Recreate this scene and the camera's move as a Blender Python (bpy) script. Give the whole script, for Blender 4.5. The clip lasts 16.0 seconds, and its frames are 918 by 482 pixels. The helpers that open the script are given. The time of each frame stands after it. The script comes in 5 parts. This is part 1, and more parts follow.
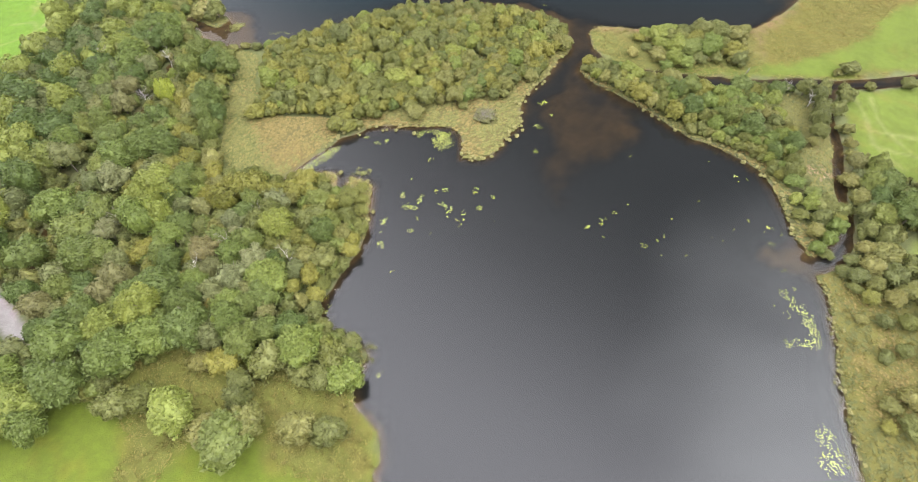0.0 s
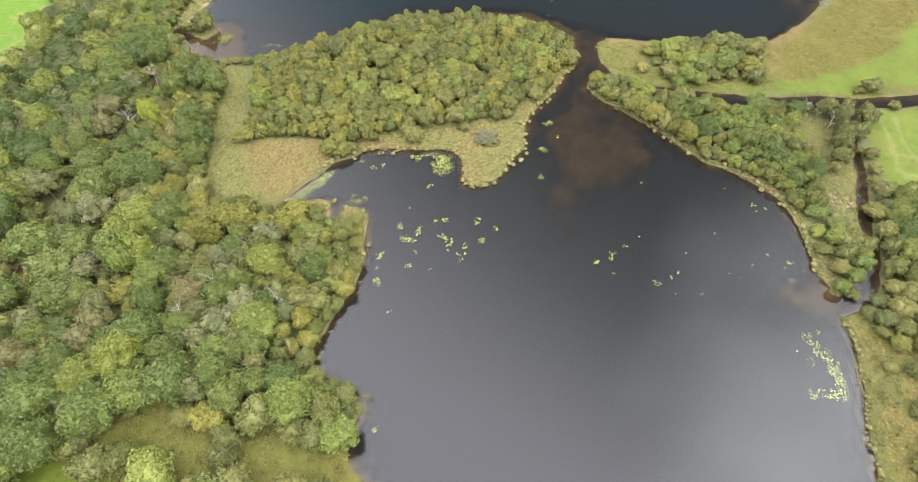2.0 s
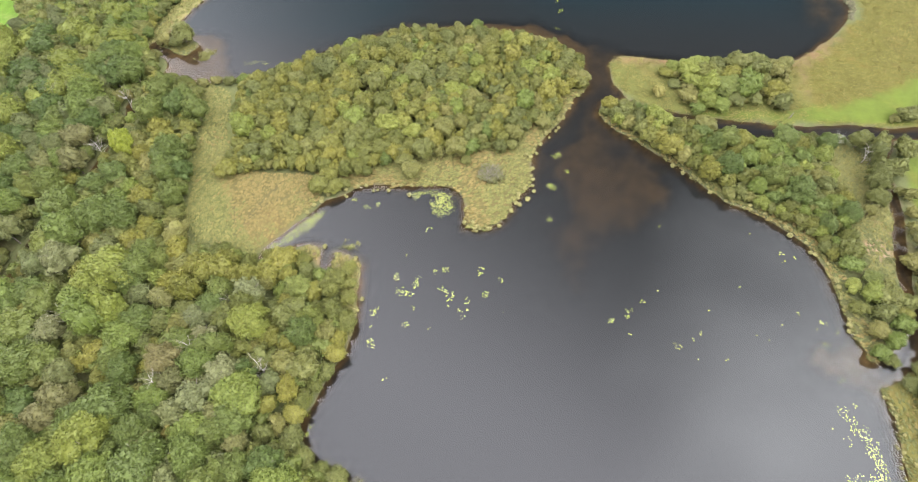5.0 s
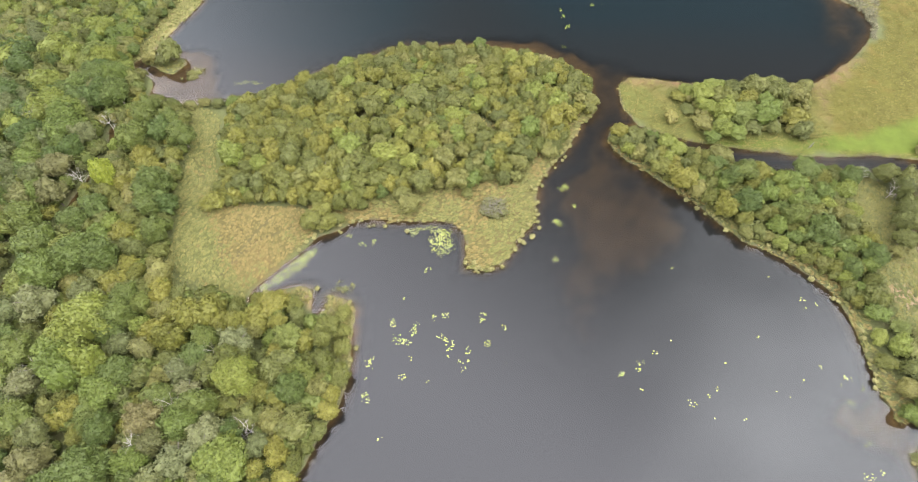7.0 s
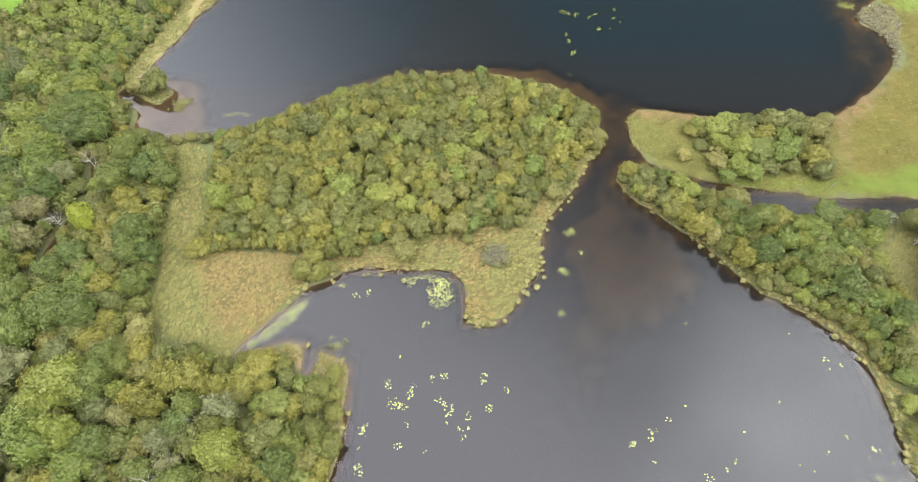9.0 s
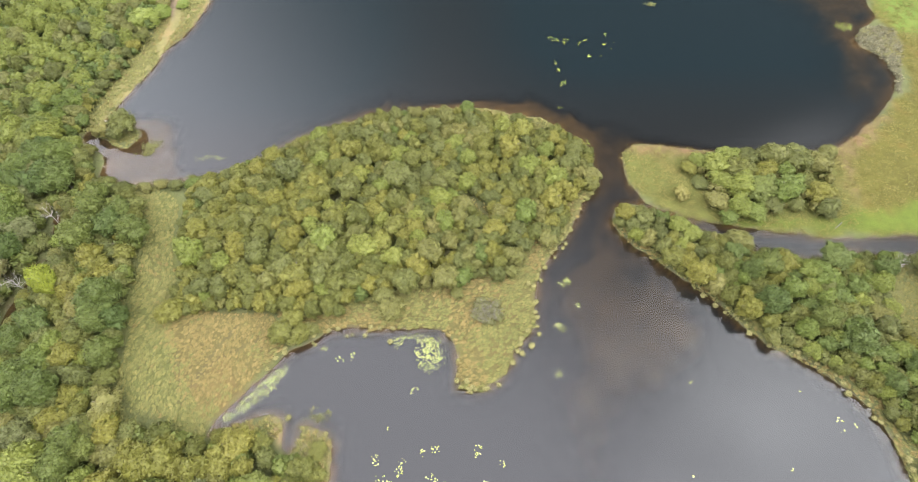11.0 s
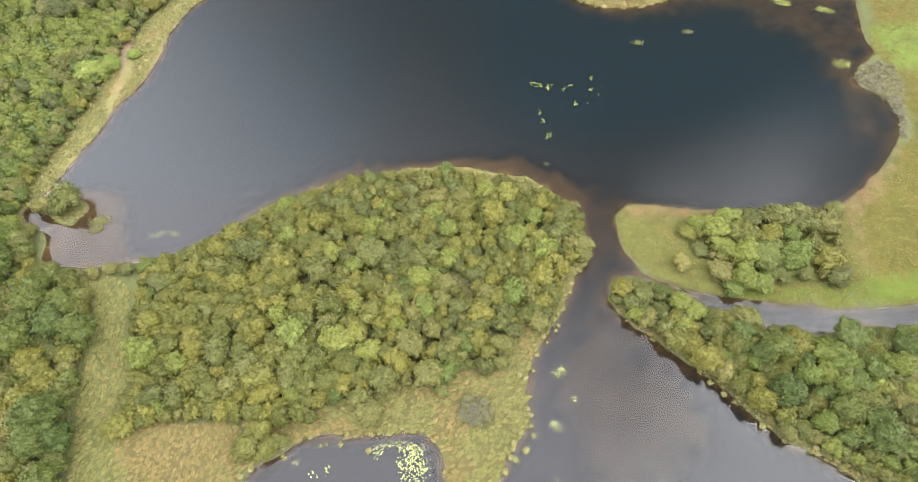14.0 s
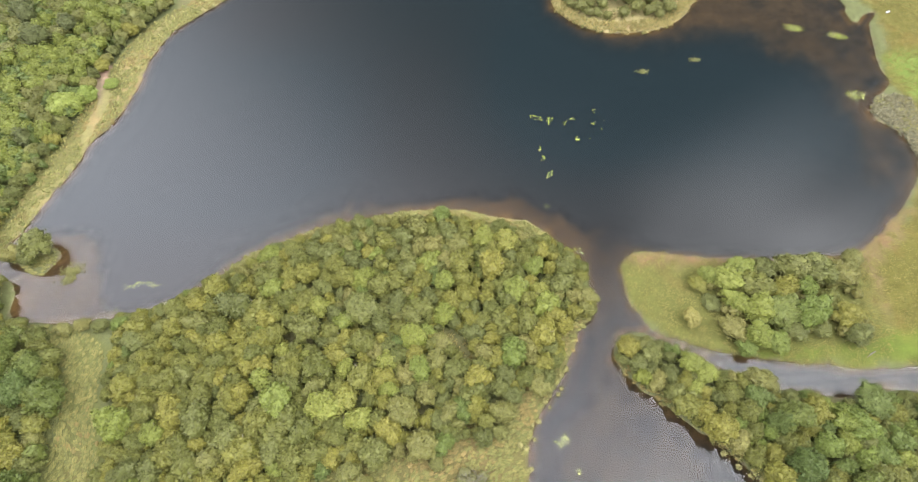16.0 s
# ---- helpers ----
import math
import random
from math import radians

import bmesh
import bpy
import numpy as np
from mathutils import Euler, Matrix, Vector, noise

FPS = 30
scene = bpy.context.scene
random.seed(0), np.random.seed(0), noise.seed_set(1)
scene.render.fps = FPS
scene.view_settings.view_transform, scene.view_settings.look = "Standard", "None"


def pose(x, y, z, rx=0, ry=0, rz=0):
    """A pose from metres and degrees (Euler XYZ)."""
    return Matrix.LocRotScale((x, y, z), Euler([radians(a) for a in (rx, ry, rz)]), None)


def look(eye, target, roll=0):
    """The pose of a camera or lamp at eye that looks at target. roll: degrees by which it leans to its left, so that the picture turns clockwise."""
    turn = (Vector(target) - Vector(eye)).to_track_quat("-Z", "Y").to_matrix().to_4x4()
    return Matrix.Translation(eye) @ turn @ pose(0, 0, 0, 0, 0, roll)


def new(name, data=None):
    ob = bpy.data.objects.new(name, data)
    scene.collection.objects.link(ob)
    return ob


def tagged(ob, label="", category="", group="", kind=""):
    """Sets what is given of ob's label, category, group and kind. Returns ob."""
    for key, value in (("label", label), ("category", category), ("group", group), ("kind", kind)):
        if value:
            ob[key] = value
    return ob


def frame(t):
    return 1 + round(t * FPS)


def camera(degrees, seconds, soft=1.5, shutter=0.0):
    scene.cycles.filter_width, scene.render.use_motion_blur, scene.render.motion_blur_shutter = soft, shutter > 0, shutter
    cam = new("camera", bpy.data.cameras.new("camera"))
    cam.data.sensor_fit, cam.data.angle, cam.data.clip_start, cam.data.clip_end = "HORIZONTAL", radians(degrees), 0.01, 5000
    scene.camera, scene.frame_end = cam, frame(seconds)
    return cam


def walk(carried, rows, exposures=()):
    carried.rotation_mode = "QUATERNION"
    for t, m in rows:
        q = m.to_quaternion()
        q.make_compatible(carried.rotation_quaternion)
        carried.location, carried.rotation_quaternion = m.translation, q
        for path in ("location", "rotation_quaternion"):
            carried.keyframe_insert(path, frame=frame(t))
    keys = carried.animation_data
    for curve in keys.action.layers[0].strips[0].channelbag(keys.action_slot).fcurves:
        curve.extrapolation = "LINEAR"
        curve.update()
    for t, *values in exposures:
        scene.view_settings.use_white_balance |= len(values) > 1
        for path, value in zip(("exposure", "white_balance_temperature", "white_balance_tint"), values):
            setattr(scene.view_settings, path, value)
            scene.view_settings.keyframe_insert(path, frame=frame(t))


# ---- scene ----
cam = camera(79.5, 16.0, soft=0.65)
PATH = [
    (0, (0.533, -1.031, 99.178), (0.49, 0.162, 97.573), -2.9),
    (0.5, (0.513, 2.035, 99.143), (0.469, 3.227, 97.537), -3.0),
    (1, (0.465, 5.1, 99.094), (0.422, 6.292, 97.489), -3.0),
    (1.5, (0.413, 8.162, 99.042), (0.369, 9.34, 97.426), -3.1),
    (2, (0.383, 11.206, 99.001), (0.339, 12.371, 97.376), -3.1),
    (2.5, (0.324, 14.255, 98.97), (0.28, 15.408, 97.336), -3.2),
    (3, (0.182, 17.334, 98.951), (0.139, 18.476, 97.31), -3.2),
    (3.5, (-0.012, 20.432, 98.939), (-0.053, 21.564, 97.291), -3.1),
    (4, (-0.17, 23.522, 98.934), (-0.209, 24.644, 97.278), -3.0),
    (6.5, (-0.419, 39.012, 98.878), (-0.456, 40.096, 97.198), -2.8),
    (7, (-0.364, 42.221, 98.899), (-0.402, 43.297, 97.214), -2.8),
    (7.5, (-0.277, 45.537, 98.932), (-0.317, 46.607, 97.243), -2.9),
    (8, (-0.159, 48.918, 98.943), (-0.201, 49.983, 97.251), -3.0),
    (8.5, (-0.049, 52.171, 98.956), (-0.092, 53.234, 97.262), -3.1),
    (9, (0.066, 55.335, 98.962), (0.022, 56.397, 97.268), -3.1),
    (11.5, (1.111, 71.717, 99.011), (1.111, 72.771, 97.311), -3.1),
    (12, (1.275, 75.058, 99.013), (1.29, 76.11, 97.312), -3.0),
    (12.5, (1.531, 78.429, 99.025), (1.558, 79.478, 97.323), -2.9),
    (13, (1.914, 81.743, 99.049), (1.946, 82.79, 97.345), -2.8),
    (13.5, (2.319, 85.002, 99.055), (2.353, 86.046, 97.349), -2.7),
    (14, (2.658, 88.212, 99.027), (2.695, 89.254, 97.32), -2.7),
    (14.5, (3.009, 91.399, 99.018), (3.046, 92.438, 97.31), -2.7),
    (15, (3.315, 94.66, 98.997), (3.354, 95.697, 97.287), -2.6),
    (15.5, (3.563, 97.97, 98.972), (3.606, 99.004, 97.261), -2.4),
    (16, (3.785, 101.298, 98.956), (3.833, 102.324, 97.24), -2.3),
]
walk(cam, [(t, look(eye, target, roll)) for t, eye, target, roll in PATH], exposures=((0, 0.0), (6.5, 0.0), (9, -0.05), (16, -0.05)))

# ---- light ----
SUN_EL, SUN_AZ = 48.0, 125.0     # the sun stands behind the eye on the right, behind thin cloud
SUN_WAY = Vector((math.cos(radians(SUN_EL)) * math.sin(radians(SUN_AZ)), math.cos(radians(SUN_EL)) * math.cos(radians(SUN_AZ)), math.sin(radians(SUN_EL))))
SKY_LOW, SKY_HIGH, SKY_CLEAR = 0.30, 10.4, 0.015
DARK_SIDE = Vector((0.62, 1.0, 0.0))                # the heavy cloud stands ahead, the bright thin cloud behind
VEIL = Vector((0.78, 0.01, 0.81)).normalized()     # the thinnest cloud, beside the sun


def link(tree, a, b):
    tree.links.new(a, b)


def node(tree, kind, **values):
    n = tree.nodes.new(kind)
    for key, value in values.items():
        n.inputs[key.replace("_", " ")].default_value = value
    return n


def build_world():
    """Bright thin cloud overhead and behind, heavy blue-grey cloud ahead and low down."""
    world = bpy.data.worlds.new("sky")
    world.use_nodes = True
    scene.world = world
    t = world.node_tree
    t.nodes.clear()
    out = t.nodes.new("ShaderNodeOutputWorld")
    back = t.nodes.new("ShaderNodeBackground")
    sky = t.nodes.new("ShaderNodeTexSky")
    sky.sky_type, sky.sun_disc = "NISHITA", False
    sky.sun_elevation, sky.sun_rotation = radians(SUN_EL), radians(SUN_AZ)
    coord = t.nodes.new("ShaderNodeTexCoord")
    dot = t.nodes.new("ShaderNodeVectorMath")
    dot.operation = "DOT_PRODUCT"
    dot.inputs[1].default_value = DARK_SIDE
    link(t, coord.outputs["Generated"], dot.inputs[0])
    nz = node(t, "ShaderNodeTexNoise", Scale=2.1, Detail=5.0, Roughness=0.5)
    link(t, coord.outputs["Generated"], nz.inputs["Vector"])
    lift = t.nodes.new("ShaderNodeMath")
    lift.operation = "MULTIPLY_ADD"
    lift.inputs[1].default_value, lift.inputs[2].default_value = 0.06, -0.03
    link(t, nz.outputs["Fac"], lift.inputs[0])
    add = t.nodes.new("ShaderNodeMath")
    add.operation = "ADD"
    link(t, dot.outputs["Value"], add.inputs[0])
    link(t, lift.outputs[0], add.inputs[1])
    ramp = t.nodes.new("ShaderNodeMapRange")
    ramp.interpolation_type = "SMOOTHSTEP"
    ramp.inputs["From Min"].default_value, ramp.inputs["From Max"].default_value = 0.86, 0.20
    link(t, add.outputs[0], ramp.inputs["Value"])
    mix = t.nodes.new("ShaderNodeValToRGB")
    tones = mix.color_ramp.elements
    tones.new(0.30)
    tones[0].color = (SKY_LOW * 0.78, SKY_LOW * 0.86, SKY_LOW * 0.95, 1)
    tones[1].color = (SKY_HIGH * 0.246, SKY_HIGH * 0.244, SKY_HIGH * 0.266, 1)
    tones[2].color = (SKY_HIGH * 0.95, SKY_HIGH * 0.94, SKY_HIGH * 1.03, 1)
    up = t.nodes.new("ShaderNodeSeparateXYZ")
    link(t, coord.outputs["Generated"], up.inputs[0])
    low = t.nodes.new("ShaderNodeMapRange")
    low.interpolation_type = "SMOOTHSTEP"
    low.inputs["From Min"].default_value, low.inputs["From Max"].default_value, low.inputs["To Min"].default_value = 0.2, 0.75, 0.25
    link(t, up.outputs["Z"], low.inputs["Value"])
    both = t.nodes.new("ShaderNodeMath")
    both.operation = "MULTIPLY"
    link(t, ramp.outputs["Result"], both.inputs[0])
    link(t, low.outputs["Result"], both.inputs[1])
    link(t, both.outputs[0], mix.inputs["Fac"])
    near = t.nodes.new("ShaderNodeVectorMath")
    near.operation = "DOT_PRODUCT"
    near.inputs[1].default_value = VEIL
    link(t, coord.outputs["Generated"], near.inputs[0])
    thin = t.nodes.new("ShaderNodeMath")
    thin.operation = "MULTIPLY_ADD"
    thin.inputs[1].default_value = 0.36
    link(t, nz.outputs["Fac"], thin.inputs[0])
    link(t, near.outputs["Value"], thin.inputs[2])
    glow = t.nodes.new("ShaderNodeMapRange")
    glow.interpolation_type = "SMOOTHSTEP"
    glow.inputs["From Min"].default_value, glow.inputs["From Max"].default_value = 1.0, 1.21
    link(t, thin.outputs[0], glow.inputs["Value"])
    veil = t.nodes.new("ShaderNodeMix")
    veil.data_type = "RGBA"
    veil.inputs["B"].default_value = (18.0, 18.3, 19.2, 1)
    link(t, glow.outputs["Result"], veil.inputs["Factor"])
    link(t, mix.outputs["Color"], veil.inputs["A"])
    tint = t.nodes.new("ShaderNodeMix")
    tint.data_type, tint.blend_type = "RGBA", "ADD"
    tint.inputs["Factor"].default_value = SKY_CLEAR
    link(t, veil.outputs["Result"], tint.inputs["A"])
    link(t, sky.outputs["Color"], tint.inputs["B"])
    link(t, tint.outputs["Result"], back.inputs["Color"])
    link(t, back.outputs["Background"], out.inputs["Surface"])


build_world()
sun = new("sun", bpy.data.lights.new("sun", "SUN"))
sun.data.energy, sun.data.angle, sun.data.color = 1.0, radians(12), (1.0, 0.95, 0.86)
sun.matrix_world = look(SUN_WAY * 300, (0, 0, 0))


# ---- materials ----
def material(name):
    m = bpy.data.materials.new(name)
    m.use_nodes = True
    t = m.node_tree
    t.nodes.clear()
    return m, t, t.nodes.new("ShaderNodeOutputMaterial")


def ramp_node(t, stops):
    r = t.nodes.new("ShaderNodeValToRGB")
    e = r.color_ramp.elements
    while len(e) < len(stops):
        e.new(0.5)
    for k, (at, col) in enumerate(stops):
        e[k].position, e[k].color = at, (*col, 1)
    return r


def times(t, a, b):
    """Colour a times the value b."""
    m = t.nodes.new("ShaderNodeMix")
    m.data_type, m.blend_type = "RGBA", "MULTIPLY"
    m.inputs["Factor"].default_value = 1
    link(t, a, m.inputs["A"])
    link(t, b, m.inputs["B"])
    return m.outputs["Result"]


def spread(t, source, low, high):
    r = t.nodes.new("ShaderNodeMapRange")
    r.inputs["To Min"].default_value, r.inputs["To Max"].default_value = low, high
    link(t, source, r.inputs["Value"])
    return r.outputs["Result"]


def leaf_material(name, stops, gloss=0.55, through_light=0.22, patch=0.8):
    """Foliage: each tree takes its own hue, each spray its own shade, with paler and browner patches over the crown."""
    m, t, out = material(name)
    info = t.nodes.new("ShaderNodeObjectInfo")
    geo = t.nodes.new("ShaderNodeNewGeometry")
    coord = t.nodes.new("ShaderNodeTexCoord")
    base = ramp_node(t, stops)
    nz = node(t, "ShaderNodeTexNoise", Scale=patch, Detail=2.0)
    link(t, coord.outputs["Object"], nz.inputs["Vector"])
    blend = t.nodes.new("ShaderNodeMath")
    blend.operation = "MULTIPLY_ADD"
    blend.inputs[1].default_value = 0.36
    shift = t.nodes.new("ShaderNodeMath")
    shift.operation = "MULTIPLY_ADD"
    shift.inputs[1].default_value, shift.inputs[2].default_value = 0.9, -0.13
    link(t, info.outputs["Random"], shift.inputs[0])
    link(t, nz.outputs["Fac"], blend.inputs[0])
    link(t, shift.outputs[0], blend.inputs[2])
    link(t, blend.outputs[0], base.inputs["Fac"])
    col = times(t, base.outputs["Color"], spread(t, geo.outputs["Random Per Island"], 0.80, 1.20))
    mott = node(t, "ShaderNodeTexNoise", Scale=3.2, Detail=4.0, Roughness=0.7)
    link(t, coord.outputs["Object"], mott.inputs["Vector"])
    col = times(t, col, spread(t, mott.outputs["Fac"], 0.74, 1.26))
    p = node(t, "ShaderNodeBsdfPrincipled", Roughness=gloss)
    p.inputs["Specular IOR Level"].default_value = 0.25
    link(t, col, p.inputs["Base Color"])
    ruff = node(t, "ShaderNodeTexNoise", Scale=5.5, Detail=3.0, Roughness=0.65)
    link(t, coord.outputs["Object"], ruff.inputs["Vector"])
    bump = node(t, "ShaderNodeBump", Strength=0.75, Distance=0.16)
    link(t, ruff.outputs["Fac"], bump.inputs["Height"])
    lump = node(t, "ShaderNodeTexNoise", Scale=1.5, Detail=2.0)
    link(t, coord.outputs["Object"], lump.inputs["Vector"])
    swell = node(t, "ShaderNodeBump", Strength=0.6, Distance=0.35)
    link(t, lump.outputs["Fac"], swell.inputs["Height"])
    link(t, swell.outputs[0], bump.inputs["Normal"])
    link(t, bump.outputs[0], p.inputs["Normal"])
    tr = t.nodes.new("ShaderNodeBsdfTranslucent")
    link(t, col, tr.inputs["Color"])
    mx = t.nodes.new("ShaderNodeMixShader")
    mx.inputs[0].default_value = through_light
    link(t, p.outputs[0], mx.inputs[1])
    link(t, tr.outputs[0], mx.inputs[2])
    link(t, mx.outputs[0], out.inputs["Surface"])
    return m


def plain_material(name, stops, rough=0.85, scale=2.0, bump=0.3, by_island=False):
    m, t, out = material(name)
    coord = t.nodes.new("ShaderNodeTexCoord")
    nz = node(t, "ShaderNodeTexNoise", Scale=scale, Detail=5.0)
    link(t, coord.outputs["Object"], nz.inputs["Vector"])
    base = ramp_node(t, stops)
    p = node(t, "ShaderNodeBsdfPrincipled", Roughness=rough)
    p.inputs["Specular IOR Level"].default_value = 0.25
    if by_island:
        geo = t.nodes.new("ShaderNodeNewGeometry")
        link(t, geo.outputs["Random Per Island"], base.inputs["Fac"])
        link(t, times(t, base.outputs["Color"], spread(t, nz.outputs["Fac"], 0.65, 1.35)), p.inputs["Base Color"])
    else:
        link(t, nz.outputs["Fac"], base.inputs["Fac"])
        link(t, base.outputs["Color"], p.inputs["Base Color"])
        b = node(t, "ShaderNodeBump", Strength=bump, Distance=0.1)
        link(t, nz.outputs["Fac"], b.inputs["Height"])
        link(t, b.outputs[0], p.inputs["Normal"])
    link(t, p.outputs[0], out.inputs["Surface"])
    return m


def ground_material():
    """Turf, fen, leaf litter, sand and lake bed: the cover's own colour, mottled at three scales, with a rough nap."""
    m, t, out = material("ground")
    coord = t.nodes.new("ShaderNodeTexCoord")
    cover = t.nodes.new("ShaderNodeVertexColor")
    cover.layer_name = "cover"
    col = cover.outputs["Color"]
    fine = None
    for scale, low, high, detail in ((0.09, 0.72, 1.28, 4.0), (0.7, 0.66, 1.34, 4.0), (4.0, 0.5, 1.5, 6.0)):
        nz = node(t, "ShaderNodeTexNoise", Scale=scale, Detail=detail, Roughness=0.6)
        link(t, coord.outputs["Object"], nz.inputs["Vector"])
        col = times(t, col, spread(t, nz.outputs["Fac"], low, high))
        fine = nz
    p = node(t, "ShaderNodeBsdfPrincipled", Roughness=0.9)
    p.inputs["Specular IOR Level"].default_value = 0.15
    link(t, col, p.inputs["Base Color"])
    b = node(t, "ShaderNodeBump", Strength=0.8, Distance=0.25)
    link(t, fine.outputs["Fac"], b.inputs["Height"])
    link(t, b.outputs[0], p.inputs["Normal"])
    link(t, p.outputs[0], out.inputs["Surface"])
    return m


def water_material():
    """Peat-stained lake water: clear brown over the shoals, dark where it is deep, with small wind ripples."""
    m, t, out = material("lake_water")
    coord = t.nodes.new("ShaderNodeTexCoord")
    depth = t.nodes.new("ShaderNodeAttribute")
    depth.attribute_name = "depth"
    see = node(t, "ShaderNodeBsdfTransparent", Color=(0.80, 0.70, 0.53, 1))
    wind = t.nodes.new("ShaderNodeAttribute")
    wind.attribute_name = "wind"
    tint = ramp_node(t, ((0.05, (0.0058, 0.0062, 0.0060)), (0.26, (0.0038, 0.0066, 0.0074))))      # browner in the sheltered bay, bluer in the open lake
    link(t, wind.outputs["Fac"], tint.inputs["Fac"])
    body = t.nodes.new("ShaderNodeBsdfDiffuse")
    link(t, tint.outputs["Color"], body.inputs["Color"])
    mx = t.nodes.new("ShaderNodeMixShader")
    link(t, depth.outputs["Fac"], mx.inputs[0])
    link(t, see.outputs[0], mx.inputs[1])
    link(t, body.outputs[0], mx.inputs[2])
    wave = node(t, "ShaderNodeTexNoise", Scale=2.9, Detail=2.0)
    stretch = t.nodes.new("ShaderNodeMapping")
    stretch.inputs["Scale"].default_value = (1.35, 0.38, 1.0)
    stretch.inputs["Rotation"].default_value = (0, 0, radians(-18))
    link(t, coord.outputs["Object"], stretch.inputs["Vector"])
    link(t, stretch.outputs[0], wave.inputs["Vector"])
    b = node(t, "ShaderNodeBump", Distance=0.13)
    link(t, wind.outputs["Fac"], b.inputs["Strength"])
    link(t, wave.outputs["Fac"], b.inputs["Height"])
    gl = node(t, "ShaderNodeBsdfGlossy", Roughness=0.06)
    link(t, b.outputs[0], gl.inputs["Normal"])
    fr = node(t, "ShaderNodeFresnel", IOR=1.36)
    link(t, b.outputs[0], fr.inputs["Normal"])
    top = t.nodes.new("ShaderNodeMixShader")
    link(t, fr.outputs[0], top.inputs[0])
    link(t, mx.outputs[0], top.inputs[1])
    link(t, gl.outputs[0], top.inputs[2])
    link(t, top.outputs[0], out.inputs["Surface"])
    return m


LEAF_WILLOW = leaf_material("willow_leaves", ((0.00, (0.047, 0.053, 0.009)), (0.35, (0.067, 0.070, 0.013)), (0.70, (0.085, 0.083, 0.013)), (1.00, (0.107, 0.099, 0.017))))
LEAF_GREY = leaf_material("grey_willow_leaves", ((0.00, (0.049, 0.055, 0.013)), (0.50, (0.068, 0.073, 0.017)), (1.00, (0.098, 0.090, 0.023))))
LEAF_ALDER = leaf_material("alder_leaves", ((0.00, (0.037, 0.055, 0.011)), (0.50, (0.058, 0.072, 0.014)), (1.00, (0.084, 0.093, 0.018))))
LEAF_BROAD = leaf_material("sycamore_leaves", ((0.00, (0.048, 0.064, 0.013)), (0.50, (0.067, 0.087, 0.015)), (1.00, (0.099, 0.108, 0.018))))
LEAF_BIRCH = leaf_material("birch_leaves", ((0.00, (0.054, 0.063, 0.020)), (0.50, (0.069, 0.075, 0.024)), (1.00, (0.095, 0.092, 0.029))))
LEAF_GOLD = leaf_material("turning_leaves", ((0.00, (0.082, 0.098, 0.018)), (0.50, (0.101, 0.112, 0.020)), (1.00, (0.119, 0.116, 0.023))))
LEAF_BRIGHT = leaf_material("bright_leaves", ((0.0, (0.082, 0.109, 0.019)), (0.5, (0.095, 0.120, 0.020)), (1.0, (0.105, 0.120, 0.022))))
LEAF_RUST = leaf_material("rusty_leaves", ((0.00, (0.112, 0.111, 0.029)), (0.50, (0.129, 0.120, 0.031)), (1.00, (0.143, 0.115, 0.034))))
LEAF_PALE = leaf_material("pale_birch_leaves", ((0.00, (0.066, 0.074, 0.028)), (0.50, (0.082, 0.088, 0.033)), (1.00, (0.103, 0.099, 0.042))))
LEAF_BROWN = leaf_material("browning_leaves", ((0.00, (0.059, 0.061, 0.019)), (0.50, (0.075, 0.071, 0.024)), (1.00, (0.093, 0.079, 0.029))))
LEAF_YELLOW = leaf_material("yellow_leaves", ((0.0, (0.123, 0.145, 0.017)), (0.5, (0.143, 0.157, 0.018)), (1.0, (0.158, 0.160, 0.023))))
LEAF_DULL = leaf_material("withered_leaves", ((0.0, (0.050, 0.051, 0.014)), (0.5, (0.066, 0.064, 0.019)), (1.0, (0.085, 0.079, 0.027))))
BARK = plain_material("bark", ((0.3, (0.060, 0.051, 0.039)), (0.7, (0.120, 0.108, 0.090))), scale=3.0)
BARK_PALE = plain_material("bleached_wood", ((0.3, (0.160, 0.144, 0.124)), (0.7, (0.256, 0.240, 0.216))), scale=3.0)
REED = plain_material("reeds", ((0.00, (0.090, 0.100, 0.029)), (0.40, (0.132, 0.137, 0.044)), (0.75, (0.170, 0.162, 0.054)), (1.00, (0.197, 0.170, 0.066))), scale=0.25, by_island=True)
REED_TAN = plain_material("dry_reeds", ((0.00, (0.128, 0.122, 0.037)), (0.50, (0.188, 0.161, 0.055)), (1.00, (0.233, 0.181, 0.074))), scale=0.2, by_island=True)
LODGED = plain_material("lodged_reeds", ((0.00, (0.049, 0.052, 0.013)), (0.5, (0.075, 0.073, 0.019)), (1.00, (0.107, 0.097, 0.028))), scale=1.2, by_island=True)
LODGED_TAN = plain_material("lodged_dry_reeds", ((0.00, (0.061, 0.051, 0.015)), (0.50, (0.090, 0.071, 0.020)), (1.00, (0.124, 0.093, 0.032))), scale=1.2, by_island=True)
LODGED_DARK = plain_material("dark_sedge", ((0.0, (0.038, 0.044, 0.011)), (0.5, (0.051, 0.054, 0.015)), (1.0, (0.068, 0.065, 0.019))), scale=1.2, by_island=True)
REED_PALE_LOW = plain_material("grey_lodged_reeds", ((0.0, (0.050, 0.049, 0.025)), (0.5, (0.058, 0.055, 0.029)), (1.0, (0.068, 0.062, 0.036))), scale=1.2, by_island=True)
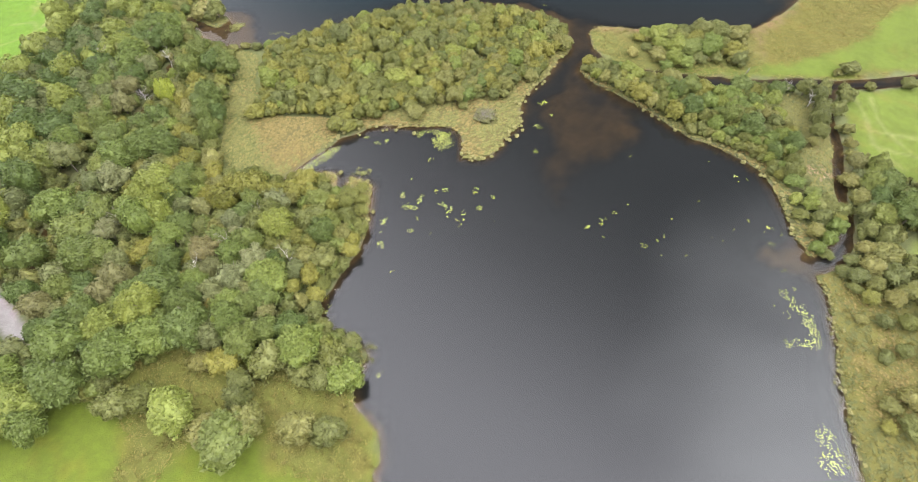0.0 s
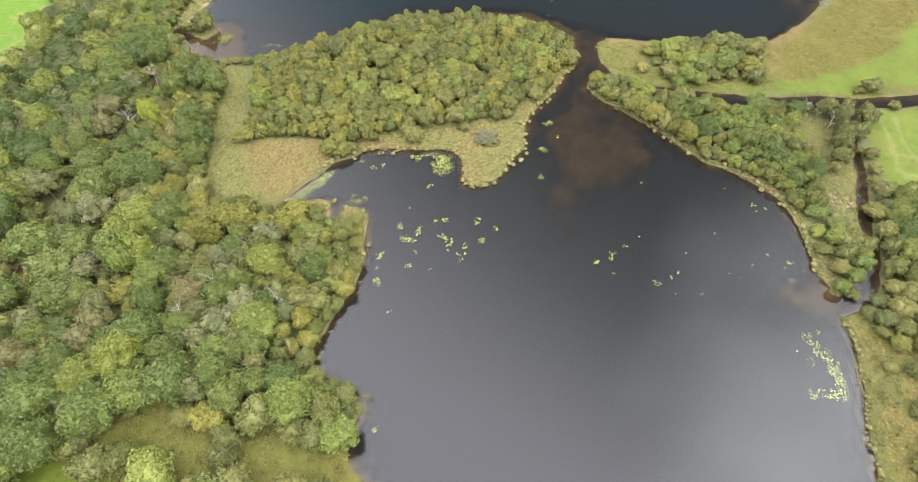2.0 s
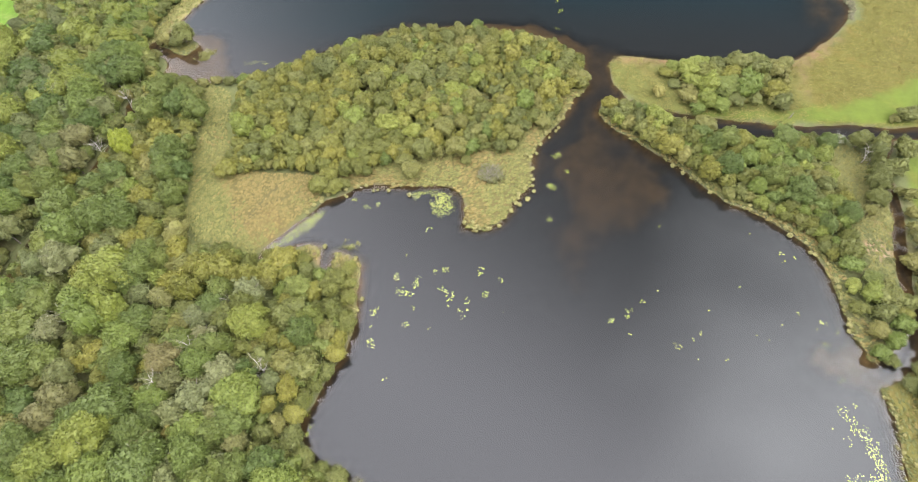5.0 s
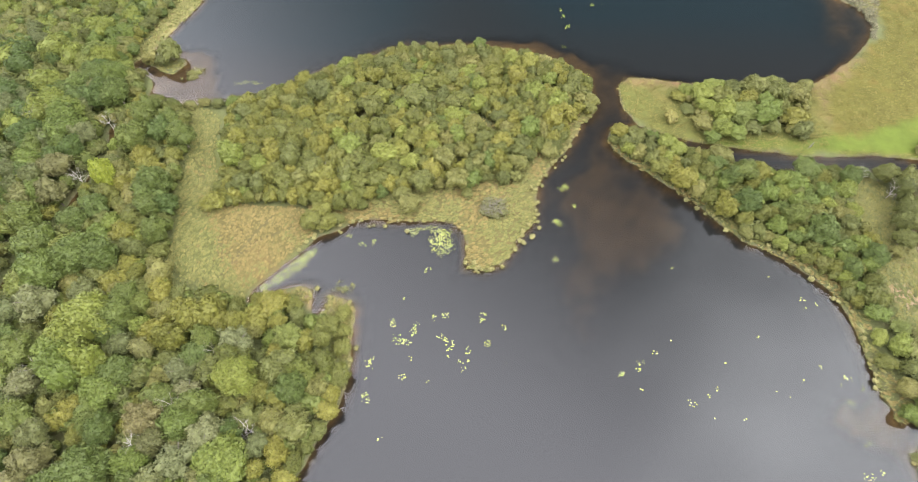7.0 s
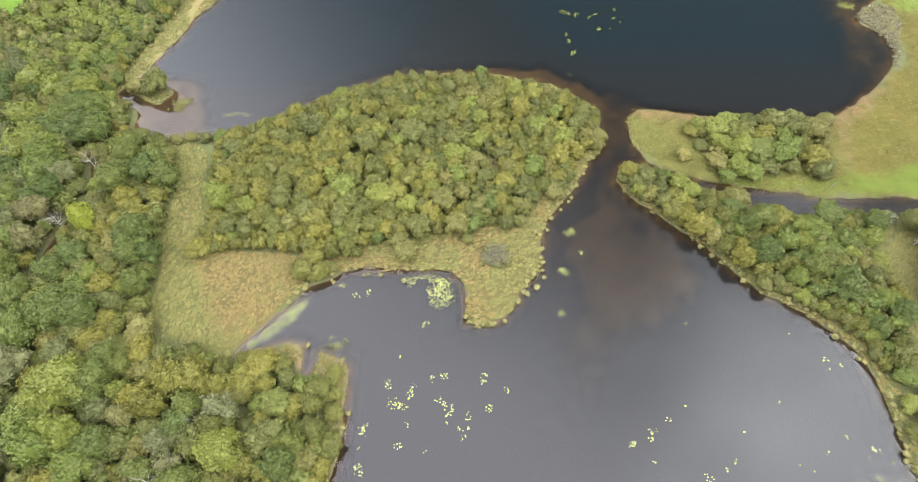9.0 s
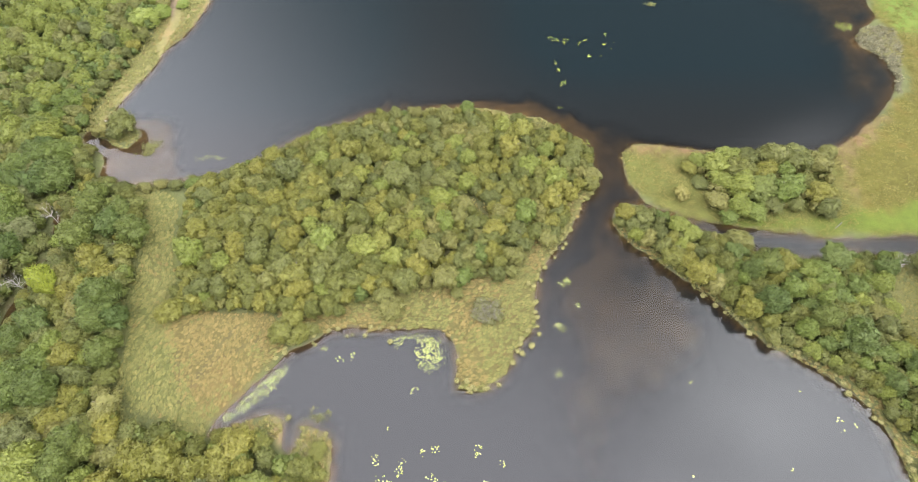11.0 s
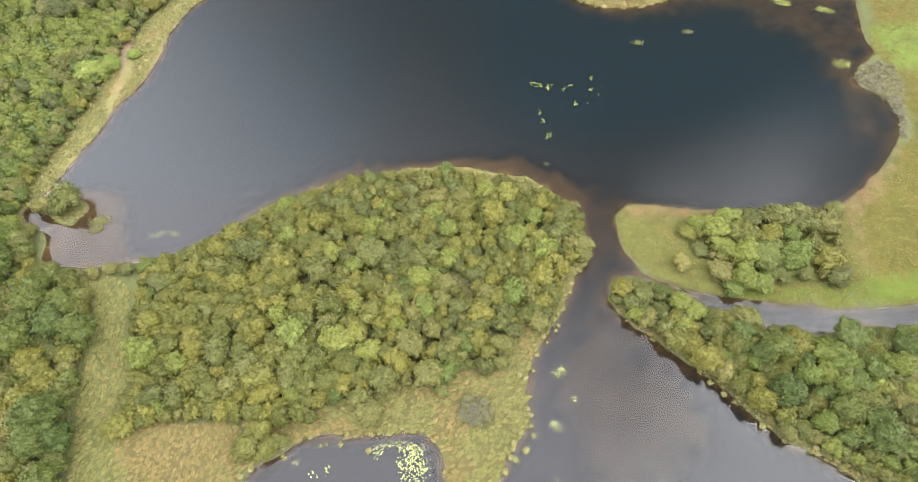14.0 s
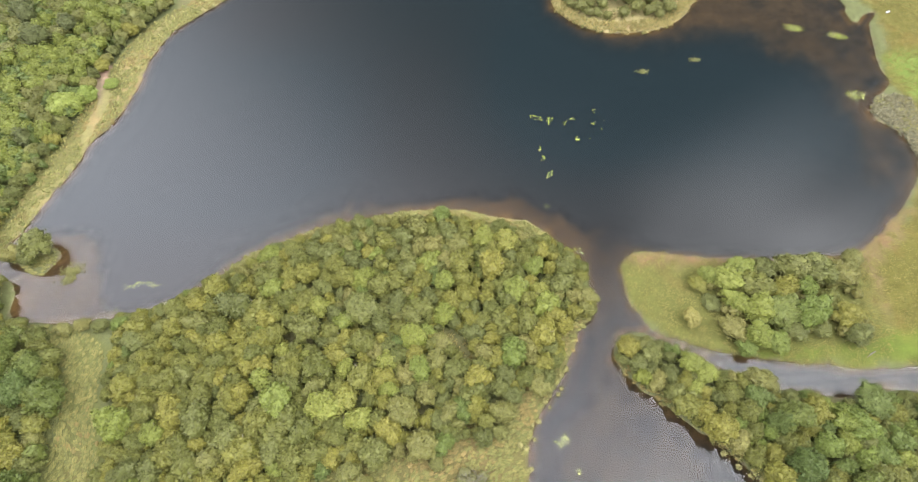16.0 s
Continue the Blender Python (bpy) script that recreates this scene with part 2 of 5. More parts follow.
REED_PALE = plain_material("bleached_reeds", ((0.00, (0.102, 0.099, 0.050)), (0.50, (0.140, 0.129, 0.071)), (1.00, (0.178, 0.163, 0.101))), scale=0.2, by_island=True)
SEDGE = plain_material("sedge", ((0.00, (0.077, 0.075, 0.017)), (0.50, (0.101, 0.091, 0.023)), (1.00, (0.130, 0.108, 0.032))), scale=0.5, by_island=True)
TUSSOCK = plain_material("tussock_sedge", ((0.00, (0.070, 0.072, 0.023)), (0.50, (0.107, 0.100, 0.033)), (1.00, (0.143, 0.124, 0.051))), scale=0.5, by_island=True)
PAD = plain_material("lily_pads", ((0.00, (0.090, 0.115, 0.012)), (0.40, (0.128, 0.145, 0.017)), (0.80, (0.160, 0.165, 0.034)), (1.00, (0.125, 0.105, 0.034))), rough=0.26, scale=0.5, by_island=True)
PAD.node_tree.nodes["Principled BSDF"].inputs["Specular IOR Level"].default_value = 0.5
TIMBER = plain_material("weathered_timber", ((0.3, (0.080, 0.074, 0.066)), (0.7, (0.140, 0.132, 0.120))), scale=5.0)
GROUND, WATER = ground_material(), water_material()


# ---- plan: shores, in metres ----
WEST_SHORE = [(-15, -45), (-17, 5), (-17, 22), (-16, 25), (-16, 28), (-17, 31), (-20, 34), (-22, 36), (-22, 39), (-21, 43), (-20, 46), (-24, 48), (-28, 50), (-30, 54), (-31, 58), (-29, 61), (-27, 66), (-25, 69),
              (-24, 73), (-23, 77), (-23.2, 82), (-23.2, 87), (-23.6, 90.5), (-26, 92.5), (-29, 93), (-29.8, 89.8), (-31.5, 89.3), (-32, 93.5), (-35, 95.2), (-40, 94)]
NORTH_SHORE = [(-45, 92), (-43, 96), (-39, 100), (-35, 104), (-33, 107), (-28, 109), (-25, 111), (-19, 111), (-13, 111), (-5, 110), (-2, 107), (-1, 103), (-1, 99), (2, 98), (5, 99), (8, 101), (10, 105),
               (12, 108), (14, 110), (14.6, 114), (15.6, 119), (18, 124), (21.3, 127.5), (24, 131.5), (26.3, 135.5), (28, 139)]
ISLAND_SHORE = [(30.5, 140.5), (31.8, 146), (31.6, 150), (30, 154), (28, 157), (25, 161), (22, 164), (19, 165), (14, 166), (9, 168), (2, 169), (-5, 169), (-14, 168), (-21, 167), (-28, 165), (-37, 161), (-43, 156), (-50, 152),
                (-57, 150), (-65, 149), (-73, 149), (-80, 150), (-83, 152), (-83, 155), (-84, 158), (-89, 162), (-91, 165), (-89, 168), (-85.6, 173.5), (-82.6, 182.6), (-80.2, 187), (-78.6, 195), (-74.2, 202.6), (-71.8, 211), (-70.8, 217), (-70.4, 223),
                (-66.6, 233), (-61, 240), (-53, 248), (-40, 270), (-10, 330)]
EAST_SHORE = [(70, 345), (115, 300), (112, 250), (117.7, 228), (117.2, 222.4), (117.9, 218.7), (121.3, 220.7), (124.2, 221.6), (121.2, 217.7), (119.4, 213.2), (117.5, 206), (115.9, 200.3), (116.2, 195.6), (111, 192), (108, 189), (107, 185), (110, 181), (111, 177), (111, 172),
              (107, 166), (102, 161), (96, 156), (90, 152), (85, 150), (73, 150), (61, 151), (53, 153), (47, 154), (42, 154.5), (39, 152)]
RIVER_SHORE = [(38, 146), (39, 142), (41, 138), (45, 135), (50, 133), (54, 131.5), (60, 130), (65, 129), (75, 127), (83, 126.3), (95, 126), (95, 122), (85, 122), (78, 123), (71, 122), (63, 124), (57, 126), (53, 127.5), (50, 130),
               (46, 133), (42, 135.5), (38, 138), (34.5, 137), (33, 134)]
BAND_SHORE = [(34, 130), (37, 126), (41, 122), (45, 118), (48, 115), (52, 110), (56, 104.5), (61, 102), (65, 98), (68, 94.5), (70, 92), (71.5, 88), (72, 84), (72, 78), (72, 71), (73, 66), (72.5, 61), (73, 58), (72, 52), (70, 45),
              (68, 39), (67, 33), (66, 28), (65, 22), (67, 5), (85, -45), (40, -75)]
ISLET_SHORE = [(-88, 165), (-84, 162.5), (-80, 160), (-78, 161.5), (-76, 164.5), (-79, 167), (-85, 167)]
NORTH_ISLE_SHORE = [(39, 237), (41, 230), (46, 224), (53, 221), (61, 220.5), (70, 223), (76, 229), (79, 236), (76, 262), (60, 275), (44, 262)]
STREAM = [(101, 123), (97, 117), (94, 109), (92.5, 100), (90, 93), (87, 84), (84.5, 75), (81, 69), (77, 65.5), (71, 63.5)]
RIVER = [(90, 124), (101, 123), (110, 123.2), (119, 124), (150, 129), (200, 150), (260, 150)]
DITCH = [(-88, 140), (-86, 132), (-89, 122), (-91, 110), (-96, 98), (-98, 80), (-97, 66)]


def smooth_line(points, closed=True, n=4):
    """A rounded line through control points."""
    p = np.array(points, float)
    if closed:
        q = np.vstack([p[-1], p, p[0], p[1]])
    else:
        q = np.vstack([2 * p[0] - p[1], p, 2 * p[-1] - p[-2]])
    res = []
    for k in range(1, len(q) - 2):
        a, b, c, d = q[k - 1], q[k], q[k + 1], q[k + 2]
        for u in np.arange(n) / n:
            res.append(0.5 * (2 * b + (c - a) * u + (2 * a - 5 * b + 4 * c - d) * u * u + (3 * b - a - 3 * c + d) * u ** 3))
    if not closed:
        res.append(p[-1])
    return np.array(res)


def line_gap(x, y, line, closed=True):
    """Distance to a line; to a closed one it is positive inside."""
    best = np.full(x.shape, 1e12)
    inside = np.zeros(x.shape, bool)
    ends = np.roll(line, -1, 0) if closed else line[1:]
    for (ax, ay), (bx, by) in zip(line if closed else line[:-1], ends):
        dx, dy = bx - ax, by - ay
        u = np.clip(((x - ax) * dx + (y - ay) * dy) / (dx * dx + dy * dy + 1e-9), 0, 1)
        best = np.minimum(best, (x - ax - u * dx) ** 2 + (y - ay - u * dy) ** 2)
        if closed and ay != by:
            inside ^= ((ay > y) != (by > y)) & (x < (by - ay and (y - ay) / (by - ay) * dx + ax))
    best = np.sqrt(best)
    return np.where(inside, best, -best) if closed else best


def grain(x, y, size, seed=0):
    """Smooth value noise, -1 to 1."""
    x, y = x / size, y / size
    i, j = np.floor(x), np.floor(y)
    u, v = x - i, y - j
    u, v = u * u * (3 - 2 * u), v * v * (3 - 2 * v)

    def h(a, b):
        k = np.sin(a * 127.1 + b * 311.7 + seed * 74.7) * 43758.5453
        return 2 * (k - np.floor(k)) - 1
    return (h(i, j) * (1 - u) + h(i + 1, j) * u) * (1 - v) + (h(i, j + 1) * (1 - u) + h(i + 1, j + 1) * u) * v


def ease(v, a, b):
    u = np.clip((v - a) / (b - a), 0, 1)
    return u * u * (3 - 2 * u)


LAKE_LINE = smooth_line(WEST_SHORE + NORTH_SHORE + ISLAND_SHORE + EAST_SHORE + RIVER_SHORE + BAND_SHORE, n=3)
ISLET_LINE, NORTH_ISLE_LINE = smooth_line(ISLET_SHORE), smooth_line(NORTH_ISLE_SHORE)
STREAM_LINE, RIVER_LINE, DITCH_LINE = (smooth_line(p, False) for p in (STREAM, RIVER, DITCH))
CHANNEL_SHOAL = [(31, 160), (30, 146), (27, 137), (23, 130), (19.5, 123), (17.5, 116), (18.5, 108), (17, 98), (17, 88), (18.5, 82), (23, 82), (27, 90), (32, 94), (38, 99), (45, 104), (49, 108), (46, 115), (41, 122), (36, 128), (35, 134), (37, 140), (40, 150), (41, 160)]
SHOALS = [  # outline, softness, depth
    (CHANNEL_SHOAL, 6, 0.74),
    ([(74, 69), (68, 71), (63, 69), (62, 65), (67, 62), (73, 61)], 3, 0.5),
    ([(-83, 157), (-82, 170.5), (-75, 171), (-70, 168.6), (-67.6, 163), (-65.5, 157), (-63.5, 152), (-62, 149), (-84, 150)], 2.2, 0.42),
    ([(36, 230), (56, 212), (80, 212), (96, 203), (112, 205), (122, 213), (118, 260), (36, 260)], 12, 0.55),
    ([(100, 208), (118, 208), (113, 172), (106, 162), (96, 166), (96, 185)], 11, 0.46),
    ([(-44, 161), (-20, 172), (8, 174), (26, 167), (36, 158), (30, 150), (-40, 150)], 5, 0.42),
]


def shore_gap(x, y):
    """How far a place lies from the water, positive on land."""
    g = -line_gap(x, y, LAKE_LINE)
    g = np.maximum(g, line_gap(x, y, ISLET_LINE))
    g = np.maximum(g, line_gap(x, y, NORTH_ISLE_LINE))
    g = np.minimum(g, line_gap(x, y, STREAM_LINE, False) - 1.25 - 0.7 * ease(y, 76, 66))
    g = np.minimum(g, line_gap(x, y, RIVER_LINE, False) - 2.0)
    g = np.minimum(g, line_gap(x, y, DITCH_LINE, False) - 1.3)
    return g + 0.32 * grain(x, y, 2.3, 1) + 0.25 * grain(x, y, 5.1, 2)


def height_at(x, y):
    x, y = np.asarray(x, float), np.asarray(y, float)
    g = shore_gap(x, y)
    land = 0.34 * ease(g, -0.2, 0.9) + 0.7 * (1 - np.exp(-np.maximum(g, 0) / 25)) + 0.10 * grain(x, y, 1.7, 3) * ease(g, 0.2, 2) + 0.25 * grain(x, y, 14, 4) * ease(g, 3, 12)
    bed = -0.12 - np.minimum(3.0, np.maximum(-g, 0) * 0.75)
    for outline, soft, deep in SHOALS:
        w = ease(line_gap(x, y, smooth_line(outline)) + min(soft, 5) * 0.5 * grain(x, y, 7, 5) + min(soft, 5) * 0.35 * grain(x, y, 2.4, 8), -soft, soft)
        bed = np.maximum(bed, bed * (1 - w) - deep * (1 + 0.16 * grain(x, y, 3.5, 6) + 0.12 * grain(x, y, 9, 7)) * w)
    k = ease(g, -0.35, 0.35)
    return bed * (1 - k) + land * k, g


# ---- plan: what covers the ground ----
PASTURE = [(-200, -60), (-20, -60), (-17, 20), (-17, 31), (-22, 39), (-28, 41), (-38, 45), (-50, 49), (-58, 49), (-66, 43), (-75, 38), (-84, 33), (-130, 15)]
PASTURE_ROUGH = [(-72, 42), (-54, 49), (-36, 45), (-21, 38), (-17, 30), (-18, 20), (-30, 22), (-45, 33), (-56, 20), (-62, 18), (-62, 30)]
FIELD_WEST = [(-131, 141), (-127, 149.6), (-128.5, 160), (-129.4, 169), (-133, 179), (-137, 186), (-150, 215), (-400, 240), (-400, 110), (-160, 125)]
FIELD_EAST = [(103, 119), (112, 120), (140, 123), (400, 140), (400, 60), (125, 78), (106, 85), (98, 90), (95, 96), (99, 108)]
MEADOW = [(82, 128), (120, 127), (200, 150), (400, 160), (400, 400), (128, 300), (124, 222), (117, 200), (114, 185), (113, 170), (104, 161), (92, 152), (84, 148), (81, 138)]
MEADOW_GREEN = [(56, 131), (70, 129), (90, 127.5), (120, 128), (300, 150), (300, 215), (150, 165), (118, 143), (96, 134), (80, 131.5), (66, 132)]
PENINSULA = [(38, 153), (38, 145), (44, 136), (56, 131), (82, 128), (85, 150), (60, 152), (46, 155)]
PEN_RUSSET = [(40, 154), (43, 152), (52, 150), (66, 149), (80, 149), (86, 147), (86, 139), (88, 139), (90, 148), (97, 154), (104, 160), (96, 157), (85, 152), (60, 154)]
NE_TURF = [(120.8, 204.7), (130, 206), (150, 200), (140, 185), (121, 189), (119, 192.4), (119, 199.6)]
STRIP = [(-78, 149), (-70.6, 143), (-67.2, 135), (-66.8, 127.5), (-66.6, 120.3), (-64.2, 110.7), (-63.6, 101.5), (-59, 97.6), (-52, 94.3), (-47.7, 90.7), (-46, 93), (-50, 100), (-56, 112), (-58.2, 123.9), (-60.9, 132.3), (-62.3, 142.4), (-71.5, 149)]
STRIP_MARGIN = [(-79, 149.5), (-71, 143), (-67.4, 135), (-67, 127.5), (-66.8, 120), (-64.4, 110.7), (-63.8, 101.5), (-59, 97.6), (-52, 94.3), (-47.7, 90.7), (-50, 89), (-58, 92), (-67, 99), (-68.5, 110), (-70.5, 120), (-71, 128), (-72, 137), (-75, 144), (-82, 150)]
TAN_FEN = [(-58, 115), (-46, 115), (-37, 114), (-34, 108), (-40, 101), (-46, 94.5), (-50, 97), (-54, 104)]
SOUTH_FRINGE = [(-36, 115), (-20, 119), (-6, 122), (3, 123.5), (10, 126), (15, 131), (21, 138), (26, 142.5), (31, 142), (28, 137), (24, 131), (19, 124), (16, 117), (15, 111), (9, 102), (3, 97), (-2, 98), (-1, 106), (-6, 110), (-25, 110)]
EAST_BANK = [(71, 63.4), (76, 63.4), (82, 65), (88, 62), (110, 50), (110, -60), (66, -60), (65, 22), (68, 40), (72, 54)]
EAST_BANK_GREEN = [(88, 62), (93, 66), (100, 66), (100, 40), (92, 44)]
SCRUB = [(83, 117), (90, 119), (92, 108), (92.5, 97), (90, 91), (86, 84), (79, 86), (80, 95), (81, 104), (80.5, 112)]
SAND_EAST = [(83.3, 92.3), (86, 92.2), (88.4, 89.5), (86.6, 87.6), (84.4, 88.3), (82.7, 90.3)]
SAND_WEST_BARE = [(-79.6, 222), (-79.4, 216), (-77, 209), (-78, 203), (-79.4, 196), (-81, 197), (-80.2, 204), (-80, 209), (-83, 215.5), (-81.6, 221)]
SAND_WEST = [(-79, 223), (-78.4, 216), (-76, 209), (-77.4, 203), (-79, 195), (-81.6, 196), (-80.8, 204), (-80.8, 209), (-84, 215.5), (-82, 222)]
# course of the pale ground colour that stands for sky mirrored in a pond
POND_GLEAM = [(-90, 50), (-94, 52.5), (-98, 56), (-102, 60)]
DEER_PATHS = [[(-52, 97.6), (-49.4, 102.7), (-46.7, 107.4), (-43.8, 111.8)], [(-50.5, 99.3), (-47.3, 104.6), (-42.9, 107.4), (-37.8, 110)], [(-54.4, 108), (-53.4, 105), (-52.2, 101.2)]]
GLADE = [(1, 141), (5, 140), (8, 135.5), (7, 133), (3, 136)]
ISLAND_RIM_GROUND = [(29, 158), (22, 165), (14, 167), (2, 170), (-14, 169), (-28, 166), (-38, 162), (-44, 153), (-28, 161), (-14, 164.5), (2, 165), (12, 162), (22, 158)]
WEST_EDGE_GROUND = [(-92, 164), (-90, 163), (-87, 170), (-82, 182), (-78, 194), (-73.4, 202.6), (-71, 211), (-70, 217), (-69.6, 223), (-66, 233.5), (-52, 249), (-54, 252), (-71, 238), (-78, 222), (-81, 206), (-86, 190), (-91, 175)]
ISLE_RING = [(38, 237), (41, 229), (46, 223), (53, 220), (61, 220), (70, 222), (77, 229), (80, 237), (76, 265), (42, 265)]
FIELD_TRACKS = [[(-141.6, 181.2), (-136.9, 179.6), (-133.9, 175.5), (-134.9, 169.9), (-136.7, 163.9), (-138.5, 158.1)], [(-140.1, 179.8), (-137.1, 178.3), (-134.8, 174.9), (-135.4, 169.3), (-137.2, 163.3)], [(-146.5, 175), (-144.4, 173.6), (-143.7, 171.6), (-143.7, 169.1)],
                [(104, 117), (103, 108), (101, 99), (104, 90)], [(108, 117), (106, 106), (109, 95), (116, 86)], [(103, 104), (112, 101), (124, 96)], [(102, 98), (112, 93), (122, 90)], [(97, 91), (105, 86.5), (118, 82), (130, 80)],
                [(-146, 152), (-139, 158), (-141, 165), (-148, 164)], [(-136, 160), (-139, 170), (-146, 178)]]
NE_REEDS = [(106.8, 187), (108.5, 190.5), (113, 192), (117, 191), (117.5, 185), (113.5, 176), (110.5, 168), (108.6, 167), (110.2, 174), (110, 180)]
SPIT_SEDGE = [(-36, 95), (-24, 92), (-22.5, 84), (-22.5, 79), (-25.5, 80), (-26.5, 86), (-30, 88.5), (-33, 91)]
WEST_GLADE = [(-92.3, 67), (-88.4, 68.8), (-83.3, 66.8), (-82.9, 63), (-87.3, 61.2), (-91.1, 63.2)]

COVERS = [  # outline, colour, softness
    (PASTURE, (0.044, 0.058, 0.005), 1.5), (PASTURE_ROUGH, (0.052, 0.055, 0.010), 2.5), (FIELD_WEST, (0.046, 0.082, 0.007), 0.8),
    (FIELD_EAST, (0.050, 0.066, 0.009), 1.0), (MEADOW, (0.049, 0.045, 0.008), 1.5), (PENINSULA, (0.051, 0.053, 0.012), 1.0), (MEADOW_GREEN, (0.047, 0.062, 0.008), 2.0),
    (PEN_RUSSET, (0.074, 0.054, 0.022), 1.6), (NE_TURF, (0.054, 0.076, 0.012), 3.0), (STRIP, (0.050, 0.054, 0.015), 1.0), (TAN_FEN, (0.064, 0.054, 0.017), 1.0),
    (SOUTH_FRINGE, (0.056, 0.051, 0.016), 0.8), (EAST_BANK, (0.056, 0.052, 0.012), 1.5), (EAST_BANK_GREEN, (0.073, 0.090, 0.019), 2.0), (SCRUB, (0.066, 0.065, 0.022), 1.5),
    (SAND_EAST, (0.150, 0.108, 0.068), 0.8), (SAND_WEST, (0.135, 0.104, 0.064), 0.8), (ISLAND_RIM_GROUND, (0.096, 0.090, 0.029), 0.6), (GLADE, (0.063, 0.059, 0.021), 1.5), (WEST_EDGE_GROUND, (0.100, 0.090, 0.034), 1.0), (ISLE_RING, (0.127, 0.108, 0.046), 0.6), (NE_REEDS, (0.054, 0.050, 0.026), 0.8), (SPIT_SEDGE, (0.089, 0.077, 0.034), 0.8), (WEST_GLADE, (0.058, 0.077, 0.015), 1.5),
]


def steps(a, b, fine, far, growth=1.35):
    mid = list(np.arange(a, b + fine / 2, fine))
    low, high, d = [], [], fine
    while mid[0] - sum(low) > -far:
        d *= growth
        low.append(d)
        high.append(d)
    lows = mid[0] - np.cumsum(low)
    highs = mid[-1] + np.cumsum(high)
    return np.concatenate([lows[::-1], mid, highs])


def sheet(name, xs, ys, height=None):
    """A ground or water sheet over a grid."""
    gx, gy = np.meshgrid(xs, ys)
    x, y = gx.ravel(), gy.ravel()
    z, gap = height_at(x, y)
    me = bpy.data.meshes.new(name)
    nx, ny = len(xs), len(ys)
    k = (np.arange(ny - 1)[:, None] * nx + np.arange(nx - 1)[None]).ravel()
    faces = np.stack([k, k + 1, k + nx + 1, k + nx], 1)
    co = np.stack([x, y, z if height is None else np.full(x.shape, height)], 1)
    me.vertices.add(len(co))
    me.vertices.foreach_set("co", co.ravel())
    me.loops.add(faces.size)
    me.loops.foreach_set("vertex_index", faces.ravel().astype(np.int32))
    me.polygons.add(len(faces))
    me.polygons.foreach_set("loop_start", (np.arange(len(faces)) * 4).astype(np.int32))
    me.polygons.foreach_set("use_smooth", np.ones(len(faces), bool))
    me.update()
    return new(name, me), x, y, z, gap


EASTINGS, NORTHINGS, LEVEL = steps(-150, 150, 0.8, 2600), steps(0, 262, 0.8, 2600), {}


def level(x, y):
    """The ground's height, from the sheet as built."""
    i = np.clip(np.searchsorted(EASTINGS, x), 1, len(EASTINGS) - 1)
    j = np.clip(np.searchsorted(NORTHINGS, y), 1, len(NORTHINGS) - 1)
    return LEVEL["z"][j, i]


def build_ground():
    ob, x, y, z, gap = sheet("ground", EASTINGS, NORTHINGS)
    col = np.empty((len(x), 3))
    col[:] = (0.050, 0.055, 0.020)          # leaf litter and rank growth under the trees
    wob = 1.3 * grain(x, y, 4.0, 11) + 0.8 * grain(x, y, 1.6, 12)
    for outline, c, soft in COVERS:
        w = ease(line_gap(x, y, smooth_line(outline)) + wob * min(1.0, soft), -soft, soft)[:, None]
        col = col * (1 - w) + np.array(c) * w
    far = ease(np.hypot(x, y - 130), 190, 260)[:, None]
    col = col * (1 - far) + np.array((0.08, 0.11, 0.025)) * far
    # a pond's sky reflection, painted pale into the ground colour
    w = ease(-np.abs(line_gap(x, y, smooth_line(POND_GLEAM, False), False)) + 0.4 * wob, -2.6, -1.6)[:, None]
    col = col * (1 - w) + np.array((0.115, 0.106, 0.098)) * w
    for path in FIELD_TRACKS:
        w = 0.32 * ease(-line_gap(x, y, smooth_line(path, False), False) + 0.25 * wob, -0.9, -0.1)[:, None]
        col = col * (1 - w) + np.array((0.110, 0.105, 0.042)) * w
    for path in DEER_PATHS:
        w = 0.6 * ease(-line_gap(x, y, smooth_line(path, False), False) + 0.1 * wob, -0.6, -0.1)[:, None]
        col = col * (1 - w) + np.array((0.046, 0.040, 0.018)) * w
    # strands of rank grass in the pastures
    streak = ease(grain(x * 0.8 + y * 0.5, y * 0.35 - x * 0.2, 3.2, 15) + 0.5 * grain(x, y, 1.4, 16), 0.25, 0.9)[:, None] * 0.45
    col = col * (1 - streak) + col * np.array((1.35, 0.98, 1.25)) * streak
    # lake bed: brown silt in the shallows, dark mud below
    w = ease(-z, -0.06, 0.05)[:, None]
    silt, deep = ease(-z, 0.12, 0.28)[:, None], ease(-z, 0.6, 1.6)[:, None]
    bed = np.array((0.055, 0.044, 0.028)) * (1 - silt) + np.array((0.100, 0.077, 0.047)) * silt
    bed = bed * (1 - deep) + np.array((0.045, 0.036, 0.025)) * deep
    bed = bed * (1 + 0.2 * grain(x, y, 2.6, 21) + 0.15 * grain(x, y, 0.9, 22))[:, None]
    col = col * (1 - w) + bed * w
    LEVEL.update(z=z.reshape(len(NORTHINGS), len(EASTINGS)))
    layer = ob.data.color_attributes.new("cover", "FLOAT_COLOR", "POINT")
    layer.data.foreach_set("color", np.concatenate([col, np.ones((len(x), 1))], 1).ravel())
    ob.data.materials.append(GROUND)
    return tagged(ob, "flat lakeside ground of turf, fen and leaf litter running into the lake bed", "ground", kind="structure")


